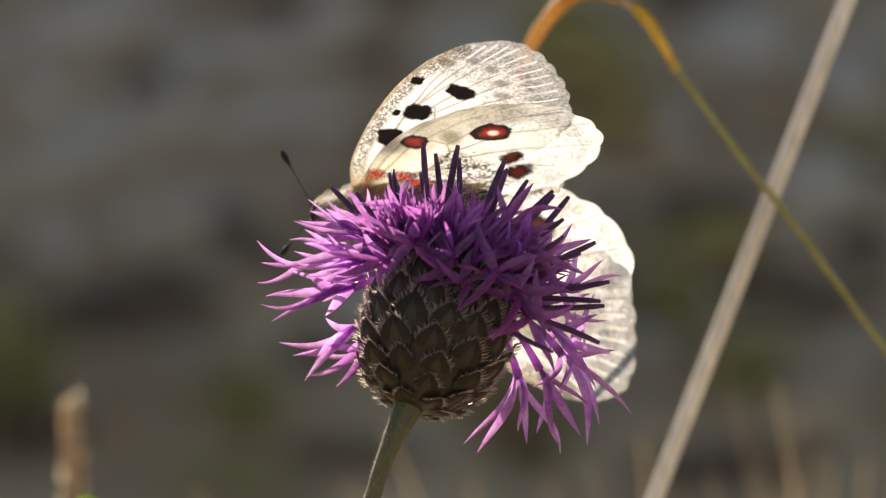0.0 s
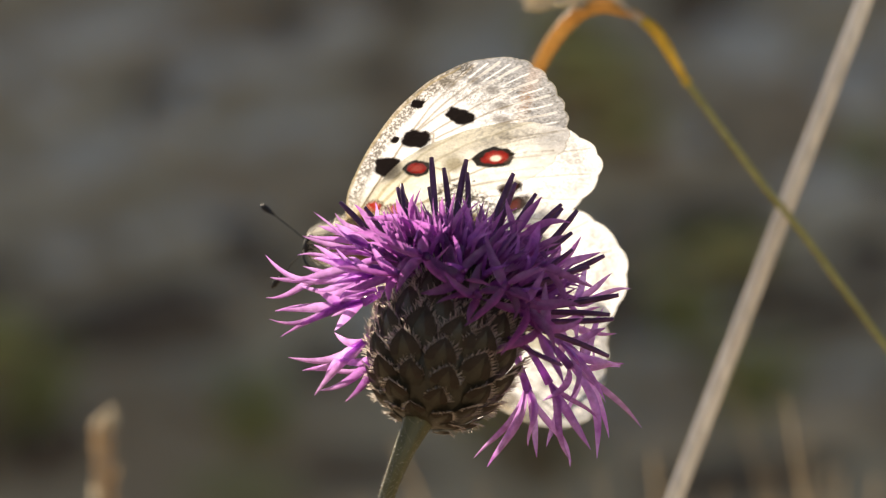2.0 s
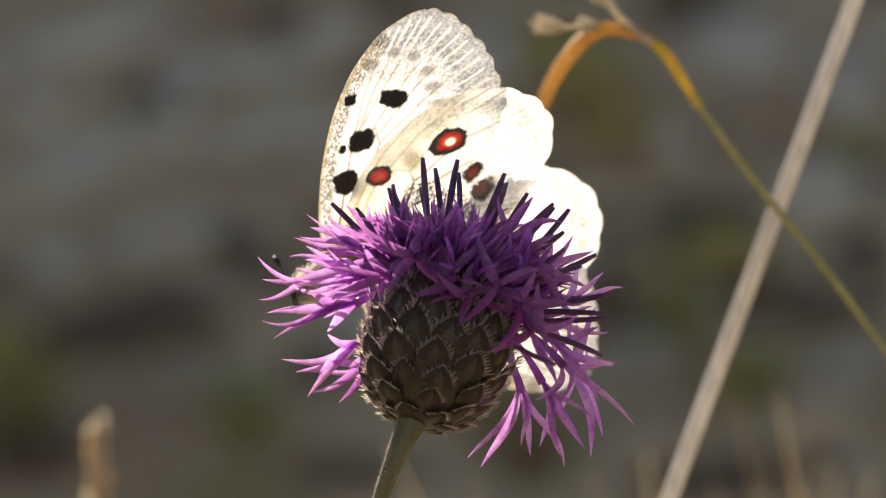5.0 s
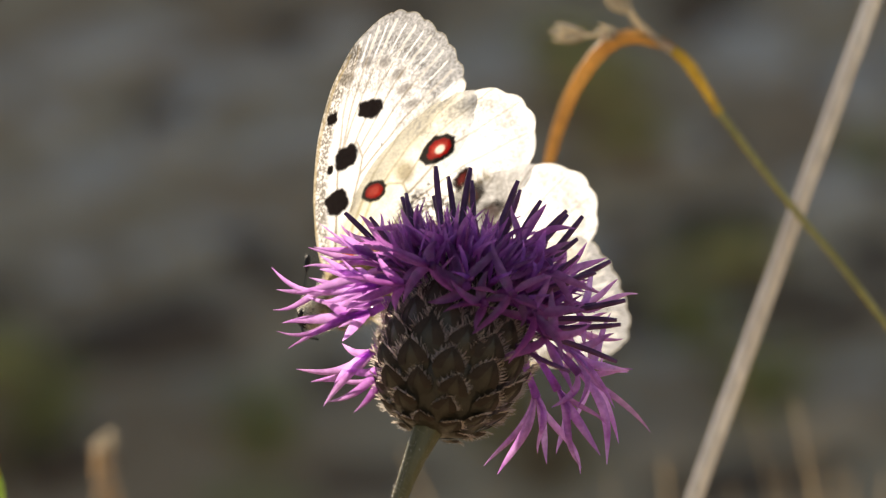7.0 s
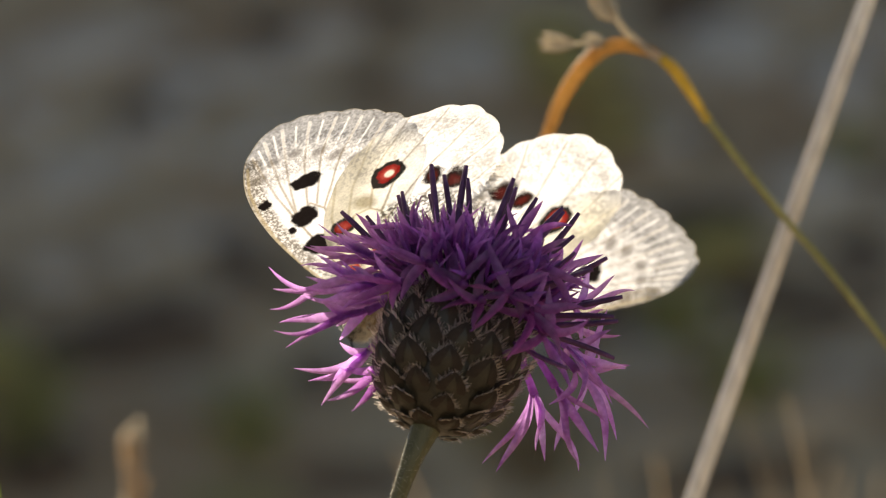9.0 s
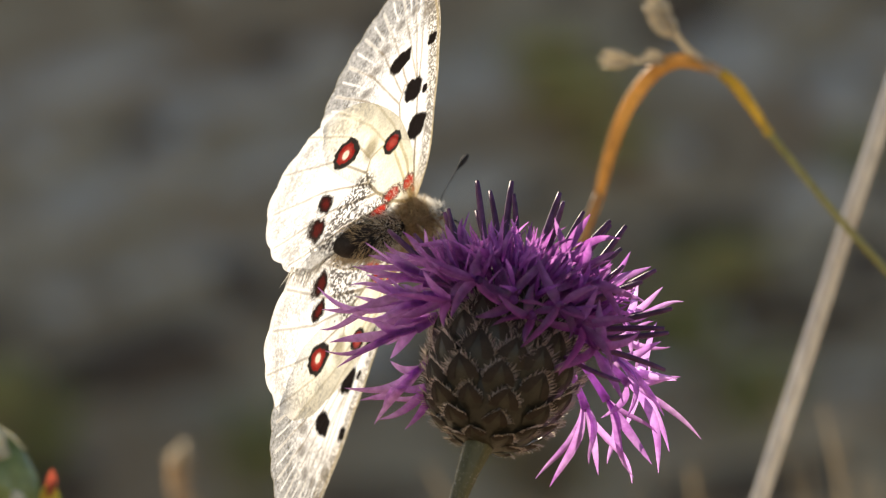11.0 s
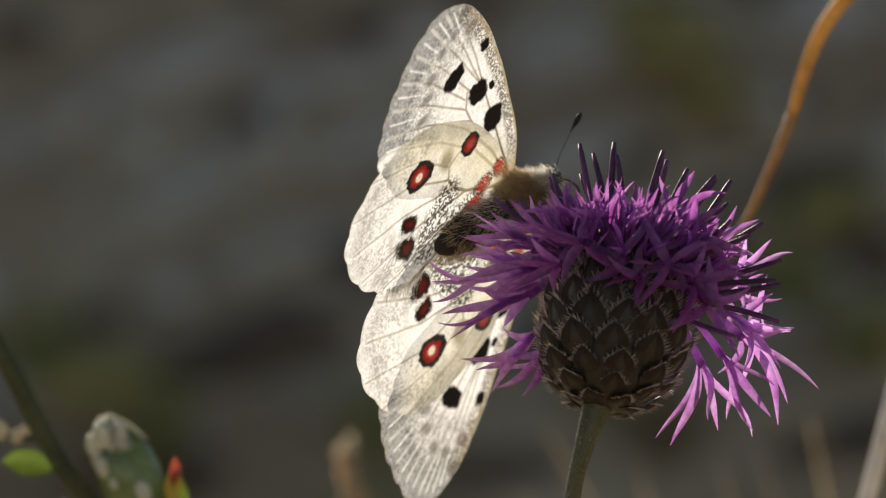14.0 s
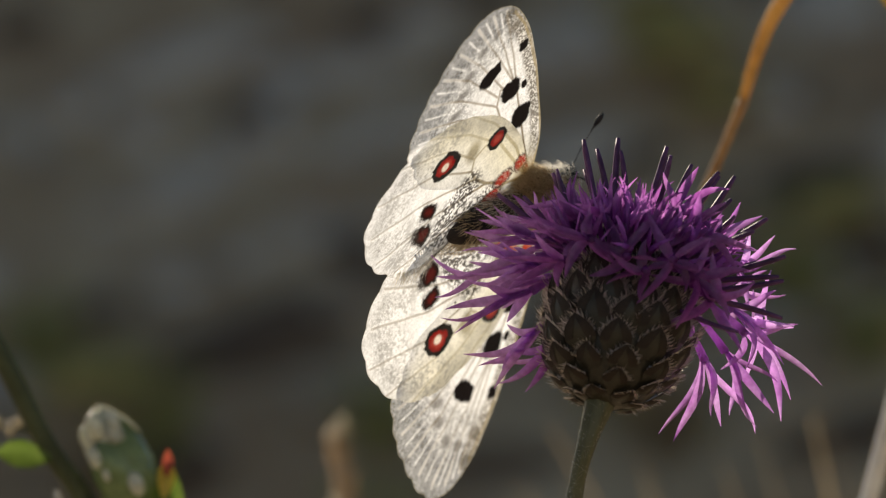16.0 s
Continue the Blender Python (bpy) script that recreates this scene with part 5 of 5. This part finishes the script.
def sway(x, y, z, offsets, pivot=0.42):
    """Rows for a rooted thing whose upper part shifts by millimetres and leans by degrees about a point at the pivot's height."""
    rows = []
    for t, dx, dz, *lean in offsets:
        turn = pose(0, 0, 0, 0, lean[0] if lean else 0, 0)
        arm = Vector((0.05 - x, 0, pivot))
        rows.append((t, Matrix.Translation(Vector((x + dx * MM, y, z + dz * MM)) + arm) @ turn @ Matrix.Translation(-arm)))
    return rows


def motions():
    walk(butterfly, [
        (0, pose(-0.00563, 0.03400, 0.42945, 46.4, 5.6, 178.8)),
        (0.5, pose(-0.00582, 0.03400, 0.42973, 46.5, 2.0, -179.3)),
        (1, pose(-0.00649, 0.03400, 0.42922, 46.5, -2.9, -179.2)),
        (1.5, pose(-0.00610, 0.03400, 0.42862, 44.6, -2.0, 178.4)),
        (2, pose(-0.00803, 0.03400, 0.42689, 46.1, 5.9, -178.1)),
        (2.5, pose(-0.00989, 0.03400, 0.42310, 53.4, 16.2, -174.0)),
        (3, pose(-0.00933, 0.03400, 0.42217, 53.6, 19.3, -170.7)),
        (3.5, pose(-0.00983, 0.03400, 0.42292, 51.2, 20.3, -169.1)),
        (4, pose(-0.00929, 0.03400, 0.42206, 54.4, 21.4, -169.6)),
        (4.2, pose(-0.00925, 0.03400, 0.42162, 55.0, 22.5, -170.3)),
        (6.3, pose(-0.01090, 0.03400, 0.42321, 41.8, 20.5, 179.9)),
        (6.5, pose(-0.01115, 0.03400, 0.42203, 43.8, 22.4, -174.4)),
        (7, pose(-0.01088, 0.03400, 0.42014, 47.2, 28.8, -173.9)),
        (7.5, pose(-0.00962, 0.03400, 0.41986, 37.6, 33.8, 174.6)),
        (8, pose(-0.00701, 0.03400, 0.41904, 30.0, 38.6, 160.4)),
        (8.5, pose(-0.00674, 0.03400, 0.41906, 28.9, 38.9, 159.9)),
        (8.7, pose(-0.00481, 0.03400, 0.41869, 25.3, 39.9, 154.0)),
        (9.22, pose(-0.00476, 0.03720, 0.42020, 13.9, 43.0, 141.5)),
        (9.75, pose(-0.00454, 0.03800, 0.42621, -32.3, 35.0, 90.8)),
        (10.28, pose(-0.00432, 0.03080, 0.43222, -56.1, 6.1, 61.6)),
        (10.8, pose(-0.00427, 0.02600, 0.43373, -59.4, -2.4, 56.5)),
        (11, pose(-0.00691, 0.02600, 0.43359, -66.1, -9.0, 54.9)),
        (11.5, pose(-0.00800, 0.02600, 0.43329, -66.3, -16.5, 54.8)),
        (12, pose(-0.00676, 0.02600, 0.43301, -63.7, -14.3, 47.7)),
        (12.5, pose(-0.00631, 0.02600, 0.43241, -62.1, -13.2, 46.4)),
        (13, pose(-0.00887, 0.02600, 0.43315, -66.2, -16.7, 52.4)),
        (13.5, pose(-0.00990, 0.02600, 0.43285, -70.3, -25.1, 47.2)),
        (14, pose(-0.00581, 0.02600, 0.43244, -60.2, -18.7, 42.3)),
        (14.5, pose(-0.00547, 0.02600, 0.43331, -52.0, -23.9, 39.2)),
        (15, pose(-0.00814, 0.02600, 0.43259, -69.8, -24.6, 44.5)),
        (15.5, pose(-0.00472, 0.02600, 0.43197, -58.6, -16.2, 39.8)),
        (16, pose(-0.00414, 0.02600, 0.43229, -56.4, -15.4, 41.4))
    ])
    walk(wing_lf, [
        (0, pose(0.00139, 0.00313, 0.00146, -168.4, -1.8, -155.3)),
        (0.5, pose(0.00110, 0.00289, 0.00129, -173.4, -1.5, -154.0)),
        (1, pose(0.00132, 0.00276, 0.00118, -176.2, -2.8, -154.2)),
        (1.5, pose(0.00119, 0.00279, 0.00114, -176.2, 1.1, -156.8)),
        (2, pose(0.00116, 0.00260, 0.00105, -173.0, -0.1, -155.4)),
        (2.5, pose(0.00106, 0.00241, 0.00099, 178.7, -7.0, -158.1)),
        (3, pose(0.00077, 0.00237, 0.00096, 180.0, -5.7, -157.3)),
        (3.5, pose(0.00058, 0.00233, 0.00090, -176.8, -8.2, -157.5)),
        (4, pose(0.00063, 0.00223, 0.00083, -179.9, -4.2, -157.2)),
        (4.2, pose(0.00062, 0.00221, 0.00081, 178.7, -4.1, -157.4)),
        (6.3, pose(0.00094, 0.00252, 0.00091, -179.8, -1.7, -155.2)),
        (6.5, pose(0.00100, 0.00249, 0.00101, 178.1, -8.4, -154.9)),
        (7, pose(0.00092, 0.00253, 0.00105, 173.6, -11.5, -156.0)),
        (7.5, pose(0.00187, 0.00308, 0.00134, -179.6, -6.8, -155.2)),
        (8, pose(0.00121, 0.00356, 0.00156, -179.9, -2.1, -158.8)),
        (8.5, pose(0.00110, 0.00377, 0.00185, -178.6, 0.3, -157.6)),
        (8.7, pose(0.00086, 0.00381, 0.00186, -178.1, -0.1, -160.1)),
        (9.22, pose(0.00136, 0.00400, 0.00203, -178.3, 0.3, -160.0)),
        (9.75, pose(0.00336, 0.00476, 0.00270, -179.0, 1.8, -159.5)),
        (10.28, pose(0.00535, 0.00552, 0.00337, -179.7, 3.3, -159.1)),
        (10.8, pose(0.00585, 0.00571, 0.00353, -179.9, 3.7, -159.0)),
        (11, pose(0.00563, 0.00631, 0.00342, -177.3, 2.9, -158.5)),
        (11.5, pose(0.00527, 0.00711, 0.00300, -177.9, 1.6, -161.4)),
        (12, pose(0.00468, 0.00677, 0.00430, 177.0, 3.9, -157.4)),
        (12.5, pose(0.00508, 0.00712, 0.00345, 172.1, 0.3, -161.0)),
        (13, pose(0.00539, 0.00655, 0.00339, 174.5, -0.2, -164.8)),
        (13.5, pose(0.00494, 0.00726, 0.00340, 179.0, 1.4, -167.6)),
        (14, pose(0.00536, 0.00770, 0.00240, 177.9, -1.0, -158.1)),
        (14.5, pose(0.00446, 0.00825, 0.00230, 176.7, 4.7, -160.1)),
        (15, pose(0.00446, 0.00699, 0.00429, -171.1, 2.6, -161.7)),
        (15.5, pose(0.00488, 0.00750, 0.00330, -175.8, -0.8, -159.9)),
        (16, pose(0.00535, 0.00748, 0.00262, -177.7, -0.0, -160.8))
    ])
    walk(wing_lh, [
        (0, pose(0.00139, 0.00313, 0.00146, -164.3, -1.7, -165.0)),
        (0.5, pose(0.00110, 0.00289, 0.00129, -168.3, -2.7, -164.6)),
        (1, pose(0.00132, 0.00276, 0.00118, -171.8, -2.3, -163.0)),
        (1.5, pose(0.00119, 0.00279, 0.00114, -172.3, -2.6, -164.7)),
        (2, pose(0.00116, 0.00260, 0.00105, -171.9, -1.8, -162.2)),
        (2.5, pose(0.00106, 0.00241, 0.00099, -176.8, -3.6, -161.0)),
        (3, pose(0.00077, 0.00237, 0.00096, -177.3, -4.6, -160.9)),
        (3.5, pose(0.00058, 0.00233, 0.00090, -175.1, -3.5, -160.3)),
        (4, pose(0.00063, 0.00223, 0.00083, -177.6, -3.3, -160.3)),
        (4.2, pose(0.00062, 0.00221, 0.00081, -178.1, -3.1, -160.9)),
        (6.3, pose(0.00094, 0.00252, 0.00091, -177.9, -0.7, -159.2)),
        (6.5, pose(0.00100, 0.00249, 0.00101, 179.6, -3.7, -157.3)),
        (7, pose(0.00092, 0.00253, 0.00105, 176.0, -4.0, -157.2)),
        (7.5, pose(0.00187, 0.00308, 0.00134, -178.6, -2.5, -157.5)),
        (8, pose(0.00121, 0.00356, 0.00156, -177.8, -0.7, -162.4)),
        (8.5, pose(0.00110, 0.00377, 0.00185, -176.8, 0.3, -160.7)),
        (8.7, pose(0.00086, 0.00381, 0.00186, -176.8, 0.9, -163.3)),
        (9.22, pose(0.00136, 0.00400, 0.00203, -177.0, 1.2, -162.8)),
        (9.75, pose(0.00336, 0.00476, 0.00270, -177.6, 2.2, -160.8)),
        (10.28, pose(0.00535, 0.00552, 0.00337, -178.1, 3.1, -158.9)),
        (10.8, pose(0.00585, 0.00571, 0.00353, -178.3, 3.4, -158.4)),
        (11, pose(0.00563, 0.00631, 0.00342, -174.7, 2.7, -158.9)),
        (11.5, pose(0.00527, 0.00711, 0.00300, -176.4, 3.2, -159.3)),
        (12, pose(0.00468, 0.00677, 0.00430, 178.6, 4.5, -157.2)),
        (12.5, pose(0.00508, 0.00712, 0.00345, 177.5, 2.1, -157.8)),
        (13, pose(0.00539, 0.00655, 0.00339, 179.1, 3.0, -158.8)),
        (13.5, pose(0.00494, 0.00726, 0.00340, -173.1, 1.8, -158.2)),
        (14, pose(0.00536, 0.00770, 0.00240, -177.5, -1.2, -157.9)),
        (14.5, pose(0.00446, 0.00825, 0.00230, 178.5, 1.6, -158.2)),
        (15, pose(0.00446, 0.00699, 0.00429, -169.6, 3.6, -158.9)),
        (15.5, pose(0.00488, 0.00750, 0.00330, -173.0, -0.3, -159.1)),
        (16, pose(0.00535, 0.00748, 0.00262, -174.7, -1.4, -159.2))
    ])
    walk(wing_rf, [
        (0, pose(-0.00115, -0.01100, 0.00685, -168.6, 6.9, -37.3)),
        (0.5, pose(-0.00124, -0.01077, 0.00701, -168.9, 0.5, -32.0)),
        (1, pose(-0.00147, -0.01063, 0.00714, -172.6, 0.8, -34.6)),
        (1.5, pose(-0.00087, -0.01091, 0.00685, -173.3, 0.5, -31.2)),
        (2, pose(-0.00154, -0.01054, 0.00716, -175.4, 0.1, -31.1)),
        (2.5, pose(-0.00223, -0.00954, 0.00804, 179.0, -4.6, -29.5)),
        (3, pose(-0.00253, -0.00961, 0.00783, -179.7, -6.4, -29.0)),
        (3.5, pose(-0.00260, -0.00996, 0.00740, -177.8, -5.0, -29.4)),
        (4, pose(-0.00257, -0.00945, 0.00793, 178.3, -4.4, -28.7)),
        (4.2, pose(-0.00241, -0.00934, 0.00808, 177.1, -4.0, -27.5)),
        (6.3, pose(-0.00091, -0.01096, 0.00665, -177.2, -0.7, -33.1)),
        (6.5, pose(-0.00203, -0.01091, 0.00649, -174.0, -5.5, -36.9)),
        (7, pose(-0.00198, -0.01065, 0.00687, -178.1, -6.3, -37.4)),
        (7.5, pose(-0.00099, -0.01163, 0.00600, -173.0, -2.1, -36.5)),
        (8, pose(0.00175, -0.01160, 0.00582, -177.1, -0.5, -27.2)),
        (8.5, pose(0.00192, -0.01187, 0.00540, -178.5, -0.3, -29.5)),
        (8.7, pose(0.00293, -0.01162, 0.00534, -179.2, 0.7, -25.0)),
        (9.22, pose(0.00271, -0.01078, 0.00482, -179.2, 1.2, -24.5)),
        (9.75, pose(0.00184, -0.00743, 0.00271, -179.1, 3.1, -22.2)),
        (10.28, pose(0.00096, -0.00408, 0.00061, -178.9, 4.9, -19.9)),
        (10.8, pose(0.00075, -0.00325, 0.00008, -178.9, 5.4, -19.3)),
        (11, pose(0.00079, -0.00352, 0.00035, -177.0, 2.6, -18.2)),
        (11.5, pose(0.00089, -0.00362, 0.00043, -180.0, 3.0, -18.0)),
        (12, pose(0.00109, -0.00305, -0.00010, 175.6, 6.7, -19.4)),
        (12.5, pose(0.00060, -0.00334, 0.00085, 175.1, 2.8, -19.7)),
        (13, pose(0.00063, -0.00294, 0.00031, 174.4, 3.8, -17.6)),
        (13.5, pose(0.00042, -0.00304, 0.00091, -175.0, 3.6, -18.1)),
        (14, pose(-0.00022, -0.00322, 0.00191, -177.5, -0.2, -20.2)),
        (14.5, pose(0.00011, -0.00288, 0.00128, 175.6, 2.8, -19.8)),
        (15, pose(0.00072, -0.00276, 0.00033, -172.7, 5.4, -19.8)),
        (15.5, pose(0.00012, -0.00302, 0.00127, -173.7, 0.2, -19.8)),
        (16, pose(-0.00021, -0.00296, 0.00163, -174.6, -1.2, -20.0))
    ])
    walk(wing_rh, [
        (0, pose(-0.00115, -0.01100, 0.00685, -161.6, -2.8, -24.5)),
        (0.5, pose(-0.00124, -0.01077, 0.00701, -164.7, -4.4, -25.1)),
        (1, pose(-0.00147, -0.01063, 0.00714, -168.4, -3.7, -28.0)),
        (1.5, pose(-0.00087, -0.01091, 0.00685, -169.1, -4.1, -25.1)),
        (2, pose(-0.00154, -0.01054, 0.00716, -168.9, -2.9, -29.3)),
        (2.5, pose(-0.00223, -0.00954, 0.00804, -171.5, -5.8, -31.4)),
        (3, pose(-0.00253, -0.00961, 0.00783, -170.7, -7.4, -31.7)),
        (3.5, pose(-0.00260, -0.00996, 0.00740, -169.5, -5.6, -32.8)),
        (4, pose(-0.00257, -0.00945, 0.00793, -172.7, -5.3, -32.7)),
        (4.2, pose(-0.00241, -0.00934, 0.00808, -173.7, -4.9, -31.7)),
        (6.3, pose(-0.00091, -0.01096, 0.00665, -176.5, -1.2, -34.7)),
        (6.5, pose(-0.00203, -0.01091, 0.00649, -174.0, -6.0, -38.2)),
        (7, pose(-0.00198, -0.01065, 0.00687, -177.7, -6.4, -38.6)),
        (7.5, pose(-0.00099, -0.01163, 0.00600, -174.0, -4.0, -37.9)),
        (8, pose(0.00175, -0.01160, 0.00582, -176.7, -1.1, -29.0)),
        (8.5, pose(0.00192, -0.01187, 0.00540, -176.9, 0.5, -31.9)),
        (8.7, pose(0.00293, -0.01162, 0.00534, -177.6, 1.5, -27.4)),
        (9.22, pose(0.00271, -0.01078, 0.00482, -178.0, 1.7, -26.8)),
        (9.75, pose(0.00184, -0.00743, 0.00271, -179.3, 2.4, -24.5)),
        (10.28, pose(0.00096, -0.00408, 0.00061, 179.3, 3.2, -22.2)),
        (10.8, pose(0.00075, -0.00325, 0.00008, 179.0, 3.4, -21.6)),
        (11, pose(0.00079, -0.00352, 0.00035, -176.8, 2.7, -21.1)),
        (11.5, pose(0.00089, -0.00362, 0.00043, -178.9, 3.2, -20.7)),
        (12, pose(0.00109, -0.00305, -0.00010, 174.8, 4.5, -22.8)),
        (12.5, pose(0.00060, -0.00334, 0.00085, 175.8, 2.1, -22.2)),
        (13, pose(0.00063, -0.00294, 0.00031, 176.8, 3.0, -21.2)),
        (13.5, pose(0.00042, -0.00304, 0.00091, -174.5, 1.8, -21.8)),
        (14, pose(-0.00022, -0.00322, 0.00191, -176.5, -1.2, -22.1)),
        (14.5, pose(0.00011, -0.00288, 0.00128, 177.2, 1.6, -21.8)),
        (15, pose(0.00072, -0.00276, 0.00033, -172.3, 3.6, -21.1)),
        (15.5, pose(0.00012, -0.00302, 0.00127, -172.8, -0.3, -20.9)),
        (16, pose(-0.00021, -0.00296, 0.00163, -173.6, -1.4, -20.8))
    ])
    # one antenna dips forward while the butterfly feeds
    up, dip = pose(0.0078, 0.0007, 0.0007), pose(0.0078, 0.0007, 0.0007, 46.5, 27.7, -35.7)
    def swung(start, along, to):
        """The pose turned so that what points along one way points another way."""
        spin = Vector(along).rotation_difference(Vector(to)).to_matrix().to_4x4()
        return Matrix.Translation(start.to_translation()) @ spin @ start.to_3x3().to_4x4()
    low = (dip.to_3x3() @ Vector((0.40, 0.65, 0.64))).normalized()
    folded = Vector((-0.6, 0.3, 0.75)).normalized()
    tuck, half = swung(dip, low, folded), swung(dip, low, low + folded)
    out_r, folded_r = Vector((0.60, -0.78, 0.0)), Vector((-0.6, -0.3, 0.75)).normalized()
    up_r = pose(0.0078, -0.0007, 0.0007)
    tuck_r, half_r = swung(up_r, out_r, folded_r), swung(up_r, out_r, out_r + folded_r)
    walk(antenna_right, [(0, up_r), (4.0, up_r), (5.0, half_r), (6.2, tuck_r), (8.7, tuck_r), (9.3, half_r), (9.9, up_r), (16, up_r)])
    walk(antenna_left, [(0, up), (1.6, up), (2.4, dip), (4.0, dip), (5.0, half), (6.2, tuck), (8.7, tuck), (9.3, half), (9.9, up), (16, up)])
    # wind in the stalks
    walk(bent_grass, sway(0.19, GY, 0, [(0, -5.2, 4.5), (0.5, -5, 4.6), (1, -5.3, 4), (1.5, -2.5, 4.6), (2, -4.7, 4.3), (2.5, -3.6, 4.2), (3, -3.7, 3.6), (3.5, -2.5, 3.5), (4, -2.4, 2.2), (6.5, 0, -0.2), (7, 0, 0), (7.5, -0.2, -0.6), (8, -0.4, -2.2), (8.5, -1, -1.9), (8.8, -1, -1.9), (11, 3, -2.8), (11.5, 3.1, -3.1), (12, 5.4, -3, 2), (12.5, 12.5, -2, 5), (13, 24.3, -2, 5.5), (13.5, 18.3, -2, 5.5), (14, 16.7, -1, 5), (14.5, 8.8, 2, 5), (15, 21.3, -2, 5), (15.5, 8.4, 2, 5), (16, 8.2, 2, 5)]))
    walk(straw, sway(-0.11, SY, 0, [(0, -1.8, 0), (1.5, -0.8, 0), (2.5, -1.1, 0), (3.5, -1.2, 0), (7, 0.3, 0), (8.7, 0.7, 0), (10.8, 3.9, 0), (16, 3.9, 0)]))
    walk(seed_stalk, sway(0.0064 - 0.0534 * BK, BY, 0.4235 - 0.4235 * BK, [(0, -14.1, -0.7), (0.5, -11.4, -1.4), (1, -9.6, -1.9), (1.5, -9.6, -1.6), (2, -9.6, -1.2), (2.5, -8.8, -1.3), (3, -7.5, -0.2), (3.5, -9.1, -1.1), (4, -8.5, -0.9), (6.5, -12, -2.9), (7, -11.6, -2.7), (7.5, -8.2, -2.2), (8, -6.8, -1.3), (8.5, -4.4, -0.5), (8.8, -4.4, -0.5), (11, -2.6, 0), (11.5, -2.2, 0.4), (12, 1.2, -0.1), (12.5, 4.2, -1.0), (13, 5.9, -3.6), (13.5, 8.9, -3.5), (14, 7.1, -3.7), (14.5, 7.5, -1.9), (15, 3.3, -2.0), (15.5, 1.7, -3.4), (16, 5.0, -0.9)]))
    walk(weed, sway(-0.066, WY, 0, [(0, -1.6, -1.6), (7, -1.6, -1.6), (7.5, -0.9, -1.7), (8, -1.3, -1.7), (8.5, -2, -1.5), (8.8, -2, -1.5), (11, 1, -0.5), (11.5, 1, -0.1), (12, 2, -0.3), (12.5, 1.5, 0), (13, 0.4, -0.3), (13.5, 1.5, -1), (14, 1.3, -0.7), (14.5, -0.1, -0.1), (15, -0.7, -0.3), (15.5, -0.5, -0.8), (16, -0.3, -0.1)]))


motions()
